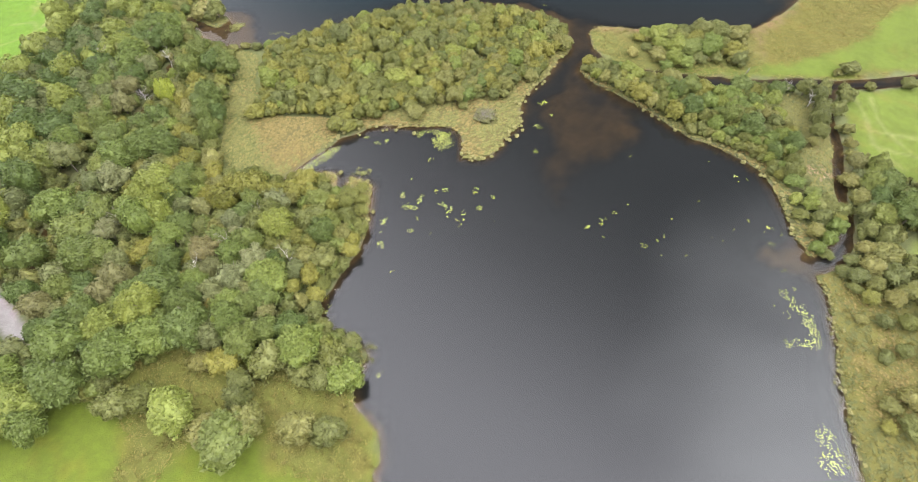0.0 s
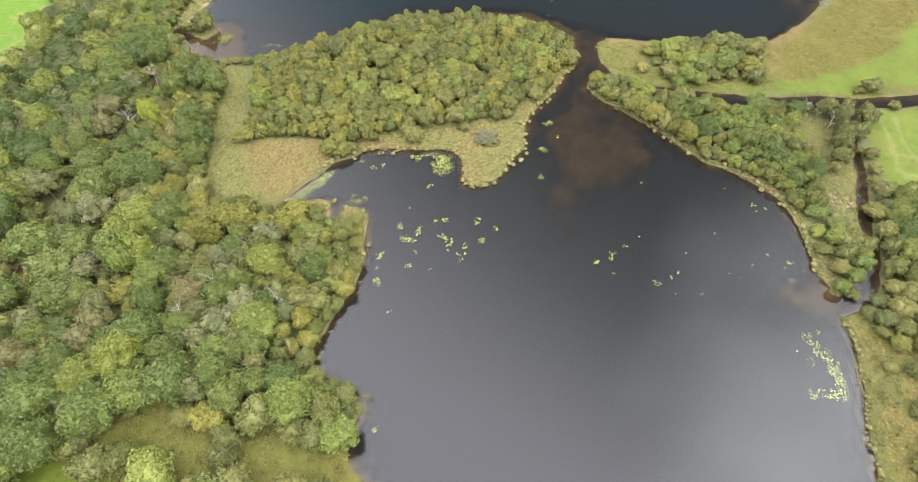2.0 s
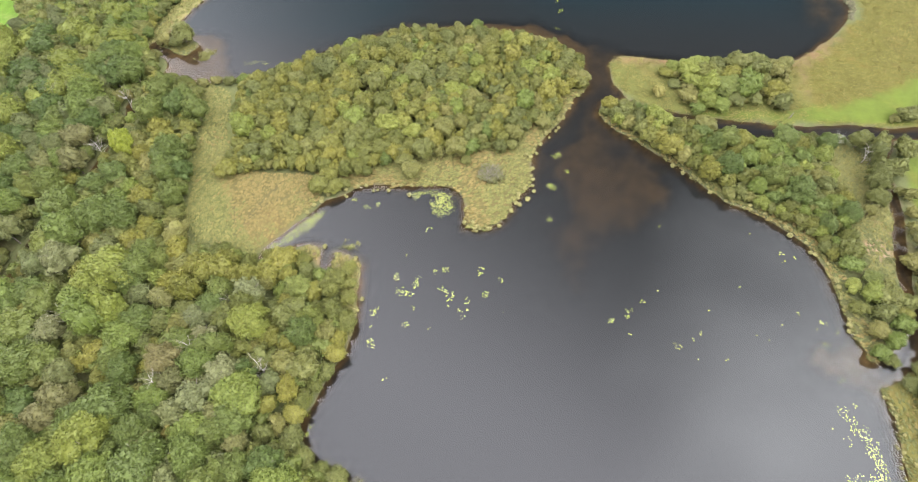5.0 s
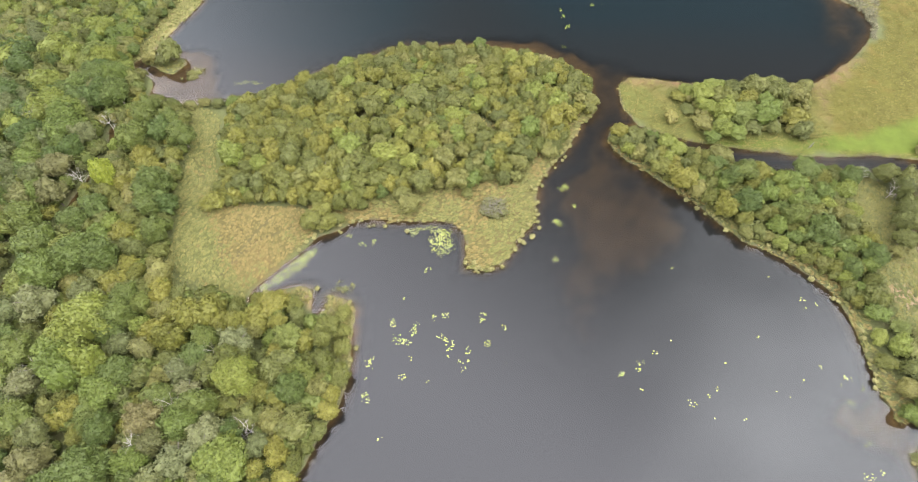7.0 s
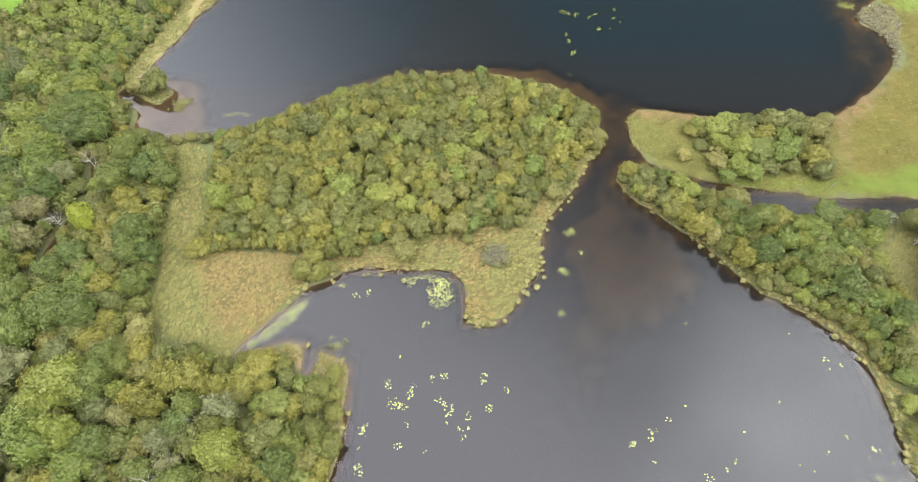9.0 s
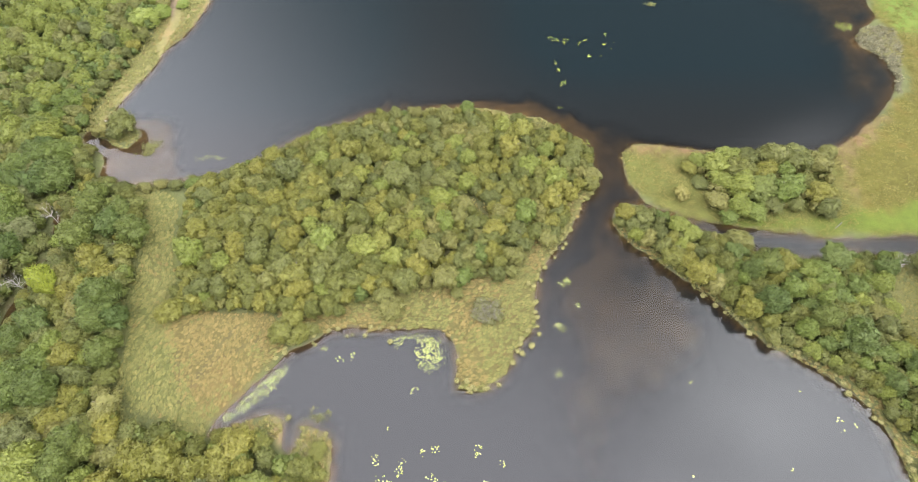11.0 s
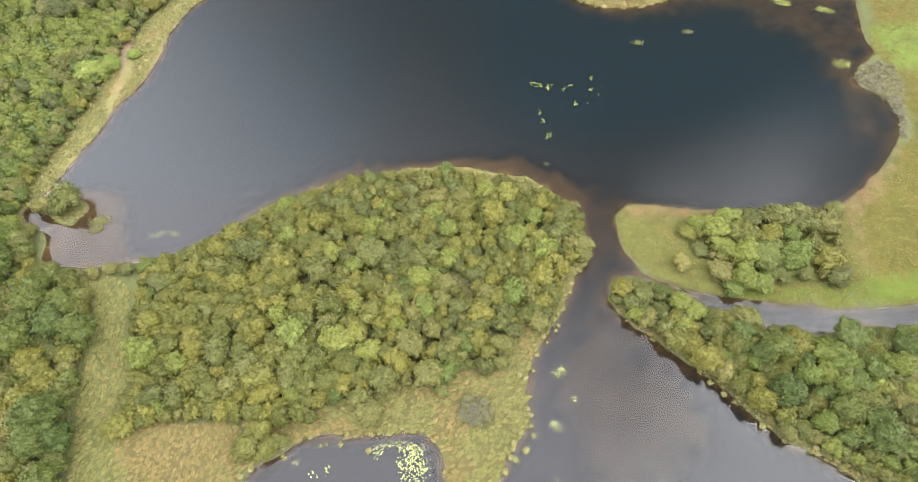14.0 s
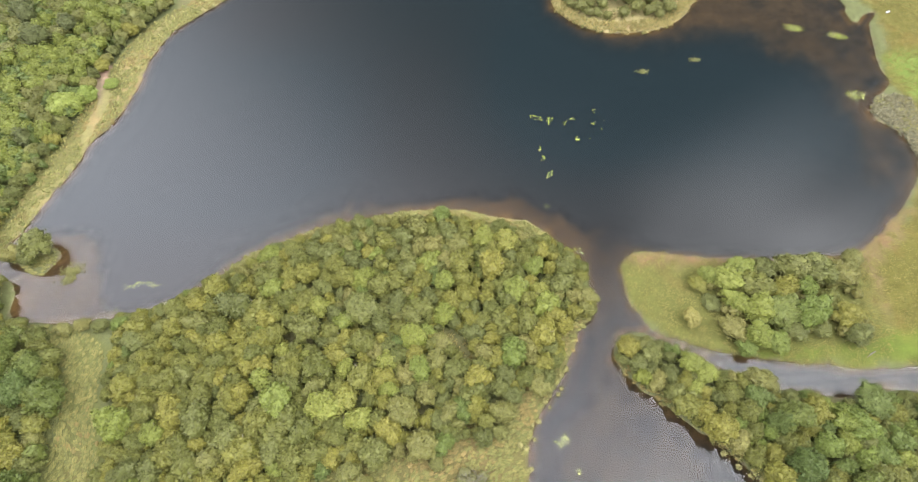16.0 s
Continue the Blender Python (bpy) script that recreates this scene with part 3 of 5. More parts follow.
def build_water():
    ob, x, y, z, gap = sheet("water", np.arange(-115, 275, 2.0), np.arange(-85, 360, 2.0), 0.0)
    depth = np.maximum(-z, 0)
    a = ob.data.attributes.new("depth", "FLOAT", "POINT")
    a.data.foreach_set("value", 1 - np.exp(-1.25 * depth))
    wind = 0.05 + 0.34 * ease(y, 150, 185) * (0.55 + 0.45 * grain(x, y, 40, 31))
    a = ob.data.attributes.new("wind", "FLOAT", "POINT")
    a.data.foreach_set("value", wind)
    ob.data.materials.append(WATER)
    return tagged(ob, "dark peaty lake water, still near the wood, lightly rippled beyond", "water", kind="structure")


build_ground()
build_water()


# ---- trees ----
def mesh_from(name, verts, faces, mats, slots=None):
    me = bpy.data.meshes.new(name)
    me.from_pydata([tuple(v) for v in verts], [], [tuple(f) for f in faces])
    for m in mats:
        me.materials.append(m)
    if slots is not None:
        me.polygons.foreach_set("material_index", np.array(slots, np.int32))
    me.update()
    return me


def ball(cuts):
    bm = bmesh.new()
    bmesh.ops.create_icosphere(bm, subdivisions=cuts, radius=1)
    v = np.array([p.co[:] for p in bm.verts])
    f = np.array([[p.index for p in q.verts] for q in bm.faces])
    bm.free()
    return v, f


BALL, BALL_LOW, BALL_MID, BALL_FINE = ball(1), ball(2), ball(3), ball(4)


def unit(v):
    return v / (np.linalg.norm(v, axis=-1, keepdims=True) + 1e-9)


def crown_arrays(seed, radius, low, top, clumps, sprays, leaf, swell=0.42, ragged=0.25, fine=2):
    """A crown: a billowing mass of leafy clumps, clothed in separate sprays of leaves."""
    rng = np.random.default_rng(seed)
    mid, half = low + 0.42 * (top - low), 0.58 * (top - low)
    clumps, swell = int(clumps * 1.25), swell * 0.92
    heart, size = [], []
    lop = (rng.uniform(0.06, 0.20), rng.uniform(0.03, 0.14), rng.uniform(0, 6.28), rng.uniform(0, 6.28))
    for k in range(clumps):
        zz = 1 - 1.4 * (k + 0.5) / clumps
        a = k * 2.39996 + rng.uniform(-0.5, 0.5)
        flat = math.sqrt(max(0, 1 - zz * zz))
        uneven = 1 + lop[0] * math.sin(2 * a + lop[2]) + lop[1] * math.sin(3 * a + lop[3]) + 0.10 * math.sin(5 * zz + lop[2])
        heart.append(np.array([math.cos(a) * flat, math.sin(a) * flat, zz]) * rng.uniform(0.74 - 0.8 * ragged, 0.78) * uneven)
        size.append(swell * rng.uniform(0.65, 1.35))
    heart, size = np.array(heart), np.array(size)

    def reach(d):
        along = d @ heart.T
        gap = size ** 2 - ((heart ** 2).sum(1) - along ** 2)
        r = np.where((gap > 0) & (along > 0), along + np.sqrt(np.maximum(gap, 0)), 0.50)
        return r.max(1), r.argmax(1)

    scale, foot = np.array([radius, radius, half]), np.array([0, 0, mid])
    ball_v, ball_f = (BALL_LOW, BALL_MID, BALL_FINE)[fine]
    turn = rng.uniform(0, 6.28)
    d = ball_v @ np.array([[math.cos(turn), -math.sin(turn), 0], [math.sin(turn), math.cos(turn), 0], [0, 0, 1]])
    r, _ = reach(d)
    r = r * rng.uniform(0.95, 1.05, len(r))
    body = d * r[:, None] * scale * 0.94 + foot
    body[:, 2] = np.maximum(body[:, 2], low * 0.6)
    keep = d[ball_f][:, :, 2].min(1) > -0.6
    faces = [ball_f[keep]]
    n = int(sprays)
    d = unit(rng.normal(size=(n * 3, 3)) + np.array([0, 0, 0.35]))
    d = d[d[:, 2] > -0.45][:n]
    n = len(d)
    r, k = reach(d)
    p = d * (r * rng.uniform(0.96, 1.04, n))[:, None]
    nor = unit((p - heart[k]) / scale * radius + 0.18 * rng.normal(size=(n, 3)) + np.array([0, 0, 0.06]))
    p = p * scale + foot
    s = unit(np.cross(nor, rng.normal(size=(n, 3))))
    w = np.cross(nor, s)
    m = leaf * rng.uniform(0.6, 1.35, (n, 1))
    spray = np.stack([p + s * m * 0.7 - nor * m * 0.1, p - s * m * 0.5 + w * m * 0.55, p - s * m * 0.5 - w * m * 0.55], 1).reshape(-1, 3)
    faces.append(len(body) + 3 * np.arange(n)[:, None] + [0, 1, 2])
    return np.vstack([body, spray]), np.vstack(faces)


def crown_mesh(name, mat, *form):
    v, f = crown_arrays(*form)
    me = mesh_from(name, v, f.tolist(), [mat])
    me.polygons.foreach_set("use_smooth", f.max(1) < len(BALL_MID[0]))     # the mass is soft, its sprays are crisp
    return me


def tube(verts, faces, a, b, ra, rb, sides=5):
    a, b = np.array(a, float), np.array(b, float)
    w = unit(b - a)
    s = unit(np.cross(w, [0.3, 0.9, 0.2]))
    u = np.cross(w, s)
    k = len(verts)
    for p, r in ((a, ra), (b, rb)):
        for i in range(sides):
            g = 2 * math.pi * i / sides
            verts.append(p + (s * math.cos(g) + u * math.sin(g)) * r)
    for i in range(sides):
        j = (i + 1) % sides
        faces.append((k + i, k + j, k + sides + j, k + sides + i))
    faces.append(tuple(k + sides + i for i in range(sides)))


def trunk_mesh(name, mat, seed, radius, low, top, girth, limbs=6, twigs=0, reach=0.26):
    """A tapered, slightly bent trunk with limbs that reach into the crown."""
    rng = np.random.default_rng(seed)
    verts, faces = [], []
    pts = [np.array([0, 0, -0.5])]
    for k in range(1, 5):
        pts.append(np.array([rng.normal() * 0.06 * top, rng.normal() * 0.06 * top, top * 0.8 * k / 4]) * np.array([k / 4, k / 4, 1]))
    for k in range(4):
        tube(verts, faces, pts[k], pts[k + 1], girth * (1 - 0.21 * k), girth * (1 - 0.21 * (k + 1)), 6)
    for k in range(limbs):
        u = rng.uniform(0.25, 0.95)
        i = min(3, int(u * 4))
        a = pts[i] + (pts[i + 1] - pts[i]) * (u * 4 - i)
        g = k * 2.4 + rng.uniform(-0.5, 0.5)
        m = a + np.array([math.cos(g) * radius * 0.36, math.sin(g) * radius * 0.36, top * 0.07])
        e = m + np.array([math.cos(g + 0.3) * radius * reach, math.sin(g + 0.3) * radius * reach, top * rng.uniform(0.02, 0.2 * reach / 0.42)])
        tube(verts, faces, a, m, girth * 0.42, girth * 0.26, 4)
        tube(verts, faces, m, e, girth * 0.26, girth * 0.07, 4)
        for _ in range(twigs):
            q = m + (e - m) * rng.uniform(0.1, 1)
            tube(verts, faces, q, q + rng.normal(size=3) * radius * 0.25 + np.array([0, 0, 0.3]), girth * 0.12, girth * 0.03, 3)
    return mesh_from(name, verts, faces, [mat])


KINDS = {}


def kind_of_tree(kind, mat, count, radius, low, top, clumps, sprays, leaf, girth, label, swell=0.42, ragged=0.25, seed=0, bark=None):
    near = [(trunk_mesh("trunk", bark or BARK, seed + 50 + k, radius, low, top, girth), crown_mesh("crown", mat, seed + k, radius, low, top, clumps, int(sprays * 2.9), leaf * 0.95, swell, ragged, 1)) for k in range(count)]
    light = [crown_arrays(seed + 80 + k, radius, low, top, clumps, int(sprays * 1.6), leaf * 1.15, swell, ragged, 0) for k in range(3)]
    KINDS[kind] = (label, near, radius, light, mat)


kind_of_tree("willow_tree", LEAF_WILLOW, 7, 2.6, 0.7, 5.2, 34, 430, 0.29, 0.14, "low domed willow tree with olive and yellow-green leaves in wet ground", 0.26, 0.26, 100)
kind_of_tree("grey_willow", LEAF_GREY, 6, 2.6, 0.3, 4.8, 36, 430, 0.27, 0.13, "rounded grey-green willow bush in wet fen", 0.25, 0.26, 200)
kind_of_tree("sallow_tree", LEAF_WILLOW, 8, 2.15, 0.5, 4.7, 26, 330, 0.27, 0.12, "small domed sallow with olive and yellow-green leaves in the island wood", 0.29, 0.28, 1100)
kind_of_tree("osier_bush", LEAF_GREY, 6, 2.1, 0.3, 4.3, 26, 330, 0.25, 0.11, "small rounded grey-green osier bush in the island wood", 0.28, 0.30, 1150)
kind_of_tree("green_sallow", LEAF_BROAD, 5, 2.5, 0.5, 5.0, 32, 430, 0.29, 0.13, "rounded fresh green sallow beside the river", 0.265, 0.25, 1280)
kind_of_tree("poplar_tree", LEAF_GREY, 4, 2.7, 0.9, 8.2, 44, 560, 0.27, 0.16, "tall grey-green poplar with a loose crown beside the stream", 0.22, 0.34, 1250)
kind_of_tree("alder_tree", LEAF_ALDER, 6, 3.4, 1.6, 8.4, 46, 620, 0.32, 0.20, "dark green alder tree with a full crown in the lakeside wood", 0.235, 0.24, 300)
kind_of_tree("sycamore_tree", LEAF_BROAD, 5, 4.2, 1.8, 9.2, 62, 1000, 0.34, 0.28, "broad mid-green sycamore tree with billowing crown in the wood", 0.205, 0.20, 400)
kind_of_tree("birch_tree", LEAF_BIRCH, 5, 3.0, 1.6, 7.8, 48, 620, 0.26, 0.15, "thin-crowned birch tree with dull brownish green leaves", 0.20, 0.36, 500)
kind_of_tree("pale_birch", LEAF_PALE, 3, 2.9, 1.4, 7.8, 50, 640, 0.24, 0.14, "pale buff birch with thin wispy leaves in the lakeside wood", 0.19, 0.38, 540)
kind_of_tree("brown_birch", LEAF_BROWN, 3, 3.0, 1.4, 7.8, 50, 640, 0.25, 0.15, "birch tree with browning leaves in the lakeside wood", 0.19, 0.36, 560)
kind_of_tree("turning_tree", LEAF_GOLD, 4, 2.3, 0.6, 4.9, 30, 430, 0.29, 0.15, "willow tree with bright yellow turning leaves", 0.27, 0.22, 600)
kind_of_tree("rusty_bush", LEAF_RUST, 2, 1.9, 0.1, 2.6, 22, 300, 0.25, 0.10, "low bush with rust and gold autumn leaves", 0.30, 0.24, 700)
kind_of_tree("yellow_maple", LEAF_YELLOW, 2, 3.4, 0.8, 6.4, 46, 800, 0.30, 0.20, "vivid yellow-green maple turning early among darker trees", 0.23, 0.20, 840)
kind_of_tree("bright_maple", LEAF_BRIGHT, 2, 3.5, 0.8, 6.4, 46, 800, 0.32, 0.20, "bright yellow-green field maple with a round crown", 0.23, 0.18, 800)


FAR = {}


def plant_far(kind, x, y, scale, tall):
    """A tree of the distance, kept for the joined wood."""
    a = random.uniform(0, 6.283)
    c, d = math.cos(a) * scale, math.sin(a) * scale
    u, v = random.uniform(0.8, 1.35), random.uniform(0.75, 1.2)
    turn = np.array([[c * u, -d * v, 0], [d * u, c * v, 0], [0, 0, scale * tall]])
    FAR.setdefault(kind, []).append((turn, np.array([x, y, max(float(level(x, y)), -0.3) - 0.05]), random.randrange(len(KINDS[kind][3]))))


def build_far_woods():
    """All far trees of one kind joined into one mesh."""
    for kind, items in FAR.items():
        verts, tris, tones, count = [], [], [], 0
        forms = KINDS[kind][3]
        for turn, at, k in items:
            v, f = forms[k]
            verts.append(v @ turn.T + at)
            tris.append(f + count)
            count += len(v)
        me = mesh_from("far_" + kind, np.vstack(verts), np.vstack(tris).tolist(), [KINDS[kind][4]])
        me.polygons.foreach_set("use_smooth", np.ones(len(me.polygons), bool))
        tagged(new("far_" + kind + "s", me), "distant mass of " + KINDS[kind][0].split(" with")[0].split(" in ")[0] + "s", "woodland", kind="stuff")


def plant(kind, x, y, scale=1.0, tall=1.0, group="", label=""):
    """One tree: an Empty at its foot with its trunk and crown."""
    text, forms = KINDS[kind][:2]
    trunk, crown = forms[random.randrange(len(forms))]
    z = float(level(x, y))
    foot = new(kind)
    foot.matrix_basis = Matrix.LocRotScale((x, y, max(z, -0.3) - 0.05), Euler((random.gauss(0, 0.05), random.gauss(0, 0.05), random.uniform(0, 6.283))), (scale, scale * random.uniform(0.8, 1.25), scale * tall))
    for name, me in (("trunk", trunk), ("crown", crown)):
        ob = new(name, me)
        ob.parent = foot
    return tagged(foot, label or text, "tree", group)


def inside(outline):
    line = smooth_line(outline)
    return lambda x, y: line_gap(np.array([x], float), np.array([y], float), line)[0]


TAKEN = {}


def room(x, y, gap):
    """Whether no tree stands within gap of a place yet."""
    i, j = int(x // 8), int(y // 8)
    for a in (i - 1, i, i + 1):
        for b in (j - 1, j, j + 1):
            for u, v, g in TAKEN.get((a, b), ()):
                if (u - x) ** 2 + (v - y) ** 2 < (0.5 * (gap + g)) ** 2:
                    return False
    return True


def stand(x, y, gap):
    TAKEN.setdefault((int(x // 8), int(y // 8)), []).append((x, y, gap))


def in_reach(x, y):
    """The stretch of the plan that is planted: a band along the flight, widening ahead."""
    west = np.where(y < 181, -92 - 0.5 * (y - 23), -171 + 0.56 * (y - 181))
    return (x > west) & (x < 84 + 0.49 * (y - 21))


def wood(outline, mix, gap, group, scale=(0.75, 1.25), tries=30, keep_off=(), thin=0.0):
    """Trees at uneven spacing inside an outline; mix: kind and share."""
    line = smooth_line(outline)
    x0, y0 = line.min(0)
    x1, y1 = line.max(0)
    x0, x1, y0, y1 = max(x0, -172), min(x1, 150), max(y0, 8), min(y1, 268)
    n = int((x1 - x0) * (y1 - y0) / (gap * gap) * tries * 0.5)
    xs, ys = np.random.uniform(x0, x1, n), np.random.uniform(y0, y1, n)
    ok = line_gap(xs, ys, line) > 1.1 * grain(xs, ys, 5.0, 72)
    xs, ys = xs[ok], ys[ok]
    ok = in_reach(xs, ys)
    xs, ys = xs[ok], ys[ok]
    ok = shore_gap(xs, ys) > 0.9
    for other in keep_off:
        ok &= line_gap(xs, ys, smooth_line(other)) + 0.9 * grain(xs, ys, 4.0, 71) < -0.5
    ok &= line_gap(xs, ys, smooth_line(POND_GLEAM, False), False) > 4.5
    xs, ys = xs[ok], ys[ok]
    names = [k for k, _ in mix]
    share = [w for _, w in mix]
    for x, y, rim, dry in zip(xs, ys, line_gap(xs, ys, line), shore_gap(xs, ys)):
        s = random.uniform(*scale) * (1 + 0.15 * float(grain(np.array([x]), np.array([y]), 17, 41)[0]))
        if "island" in group and rim < 3:
            s *= 0.76
        elif dry < 3.4:
            s *= 0.72           # low growth at the water's edge
        if not room(x, y, gap * s) or random.random() < thin * 0.05:
            continue
        stand(x, y, gap * s)
        drift = float(grain(np.array([x]), np.array([y]), 13, 43)[0])
        w = [v * (1 + 0.9 * drift * (1 if i % 2 else -1)) for i, v in enumerate(share)]
        kind, tall = random.choices(names, w)[0], random.uniform(0.82, 1.0 if "island" in group else 1.12)
        if dry < 4.5 and kind in ("sycamore_tree", "alder_tree", "birch_tree"):
            kind = "grey_willow"
        if x < -104 or (x < -60 and y > 178) or x > 108 or y > 215 or (x > 80 and y < 46):
            plant_far(kind, x, y, s, tall)
        else:
            plant(kind, x, y, s, tall, group)


LEFT_WOOD = [(-200, 32), (-84, 30), (-79, 34), (-73, 37), (-68, 39), (-61, 45), (-54, 47), (-46, 46), (-38, 44), (-30, 40.5), (-24, 38), (-22, 42), (-23, 46), (-29, 51), (-32, 58), (-30, 62), (-27, 70),
             (-25, 79), (-27, 88), (-32, 91.5), (-42, 91), (-48, 92), (-56, 92.5), (-61.5, 96), (-63.6, 108), (-65.8, 120), (-66.3, 130), (-68.5, 140), (-73, 147), (-84, 150), (-86, 156), (-93, 162), (-200, 165)]
FAR_WOOD = [(-200, 165), (-93, 163), (-92, 170), (-89, 180), (-86, 190), (-84, 200), (-83.5, 212), (-81, 223), (-77, 234), (-71, 249), (-60, 266), (-200, 268)]
ISLAND_WOOD = [(-56.5, 115), (-50, 115.3), (-40, 114.8), (-30, 113.8), (-22, 115.3), (-17, 117.5), (-10, 119), (-4, 119), (3, 120.8), (9, 121), (12, 125), (17, 127.5), (20, 128.5), (22.5, 132.5), (24.5, 137.5), (25, 140.5), (30.5, 140.8),
               (31.6, 145), (31.5, 149), (30, 153.5), (26, 156), (22, 158.6), (17.6, 161), (11, 163.4), (2, 165.6), (-8, 165.6), (-20, 164), (-30, 161.2), (-38, 157.6), (-44, 154), (-52, 150.8), (-60, 148.3), (-60, 146), (-58.6, 136), (-57.4, 124)]
PEN_WOOD = [(53, 146), (55, 142), (54, 136), (56, 132.5), (61, 133), (72, 133.5), (76, 131.5), (80, 132.5), (82, 139), (84, 145), (78, 147), (66, 147.5), (58, 148)]
BAND_WOOD = [(34, 135), (38, 137), (42, 134.5), (46, 132), (50, 129), (53, 126.5), (60, 124.5), (66, 122), (76, 121), (88, 121), (87, 119.5), (82, 117), (80, 110), (81, 102), (80, 96), (78, 90),
             (74, 88), (71.8, 92.4), (67.6, 97.8), (62.8, 101.8), (58.8, 104), (53.8, 107.6), (49, 113.6), (44, 118.8), (39.4, 124), (35.4, 128.4)]
SE_WOOD = [(93, 90), (97, 90), (104, 84), (125, 80), (150, 70), (150, 45), (104, 62), (96, 72), (91, 67), (87, 68), (90, 76), (92, 84)]
BANK_WOOD = [(90, 62), (110, 54), (110, 8), (84, 8), (80, 20), (84, 30), (90, 40), (92, 50)]
NORTH_ISLE_WOOD = [(45, 229), (52, 225.5), (62, 225), (70, 228), (75, 238), (72, 262), (50, 264), (42, 245)]

# single trees that stand out
def set_out(rows, gap=3.6, group=""):
    """Single trees at their places: kind, x, y, scale, height."""
    for kind, x, y, k, tall, *text in rows:
        stand(x, y, gap * k)
        plant(kind, x, y, k, tall, group, text[0] if text else "")


PASTURE_TREES = [
    ("sycamore_tree", -80, 34.5, 1.15, 0.95), ("sycamore_tree", -74.5, 38.5, 1.2, 0.95), ("sycamore_tree", -86, 39, 1.1, 1), ("sycamore_tree", -66.5, 43.5, 1.2, 0.95), ("sycamore_tree", -61, 47.5, 1.1, 0.9), ("sycamore_tree", -77.5, 46, 1.15, 1),
    ("bright_maple", -53.1, 33.2, 1.45, 0.8, "bright yellow-green round tree in rough pasture"), ("alder_tree", -42.4, 28.4, 1.5, 0.6, "big rounded dull green tree in rough pasture"), ("grey_willow", -64.5, 34.9, 1.45, 0.8), ("willow_tree", -60.2, 35.8, 1.2, 0.85),
    ("grey_willow", -42.5, 36.1, 1.15, 0.95), ("grey_willow", -40.2, 31.4, 1.5, 0.8), ("grey_willow", -46.1, 30.2, 1.5, 0.75), ("willow_tree", -46.4, 43.1, 1.2, 0.95), ("turning_tree", -41.6, 43.7, 0.75, 0.75), ("grey_willow", -51.4, 43.7, 1.1, 0.8),
    ("grey_willow", -37.4, 43.2, 1.55, 0.85), ("grey_willow", -31.9, 41.2, 1.2, 0.85), ("willow_tree", -26.4, 43.6, 1.35, 0.85), ("green_sallow", -23.4, 40, 1.45, 0.85), ("grey_willow", -27.5, 40, 1.15, 0.85), ("grey_willow", -30.6, 30.5, 1.55, 0.7),
    ("grey_willow", -25.2, 29.8, 1.4, 0.7), ("grey_willow", -42.8, 39.7, 1.0, 0.9),
]
set_out(PASTURE_TREES)
NEAR_WOOD_TREES = [
    ("sycamore_tree", -54, 49, 1.2, 0.95), ("sycamore_tree", -47, 51, 1.05, 0.9), ("sycamore_tree", -66, 54, 1.2, 1), ("sycamore_tree", -71.5, 49.5, 1, 0.95), ("pale_birch", -43.6, 81, 1.25, 0.85), ("pale_birch", -52.1, 76, 1, 1),
    ("pale_birch", -50.4, 72, 0.95, 0.95), ("brown_birch", -56.2, 67.8, 1.3, 0.95), ("brown_birch", -53.9, 63.8, 1.1, 0.85), ("pale_birch", -44.6, 64.8, 1.25, 0.95), ("pale_birch", -48.7, 60.3, 1.25, 0.95), ("brown_birch", -72.1, 60.1, 1.3, 0.95),
    ("brown_birch", -74.1, 57, 1.2, 0.9), ("pale_birch", -80, 74.3, 1.1, 0.95), ("sycamore_tree", -63.5, 59.2, 1.05, 0.95), ("sycamore_tree", -66.8, 56.4, 1.05, 0.95), ("turning_tree", -62.5, 85.4, 0.9, 1.5), ("green_sallow", -72.2, 76, 1.5, 1.5),
    ("green_sallow", -68.9, 77.2, 1.3, 1.45), ("willow_tree", -55.9, 82.9, 1.3, 1.3), ("willow_tree", -59, 83.7, 1.1, 1.35), ("willow_tree", -52.2, 87, 1.3, 1.2), ("sycamore_tree", -74.7, 83.3, 1.1, 0.9), ("alder_tree", -50.4, 78.9, 1, 0.75),
]
set_out(NEAR_WOOD_TREES)
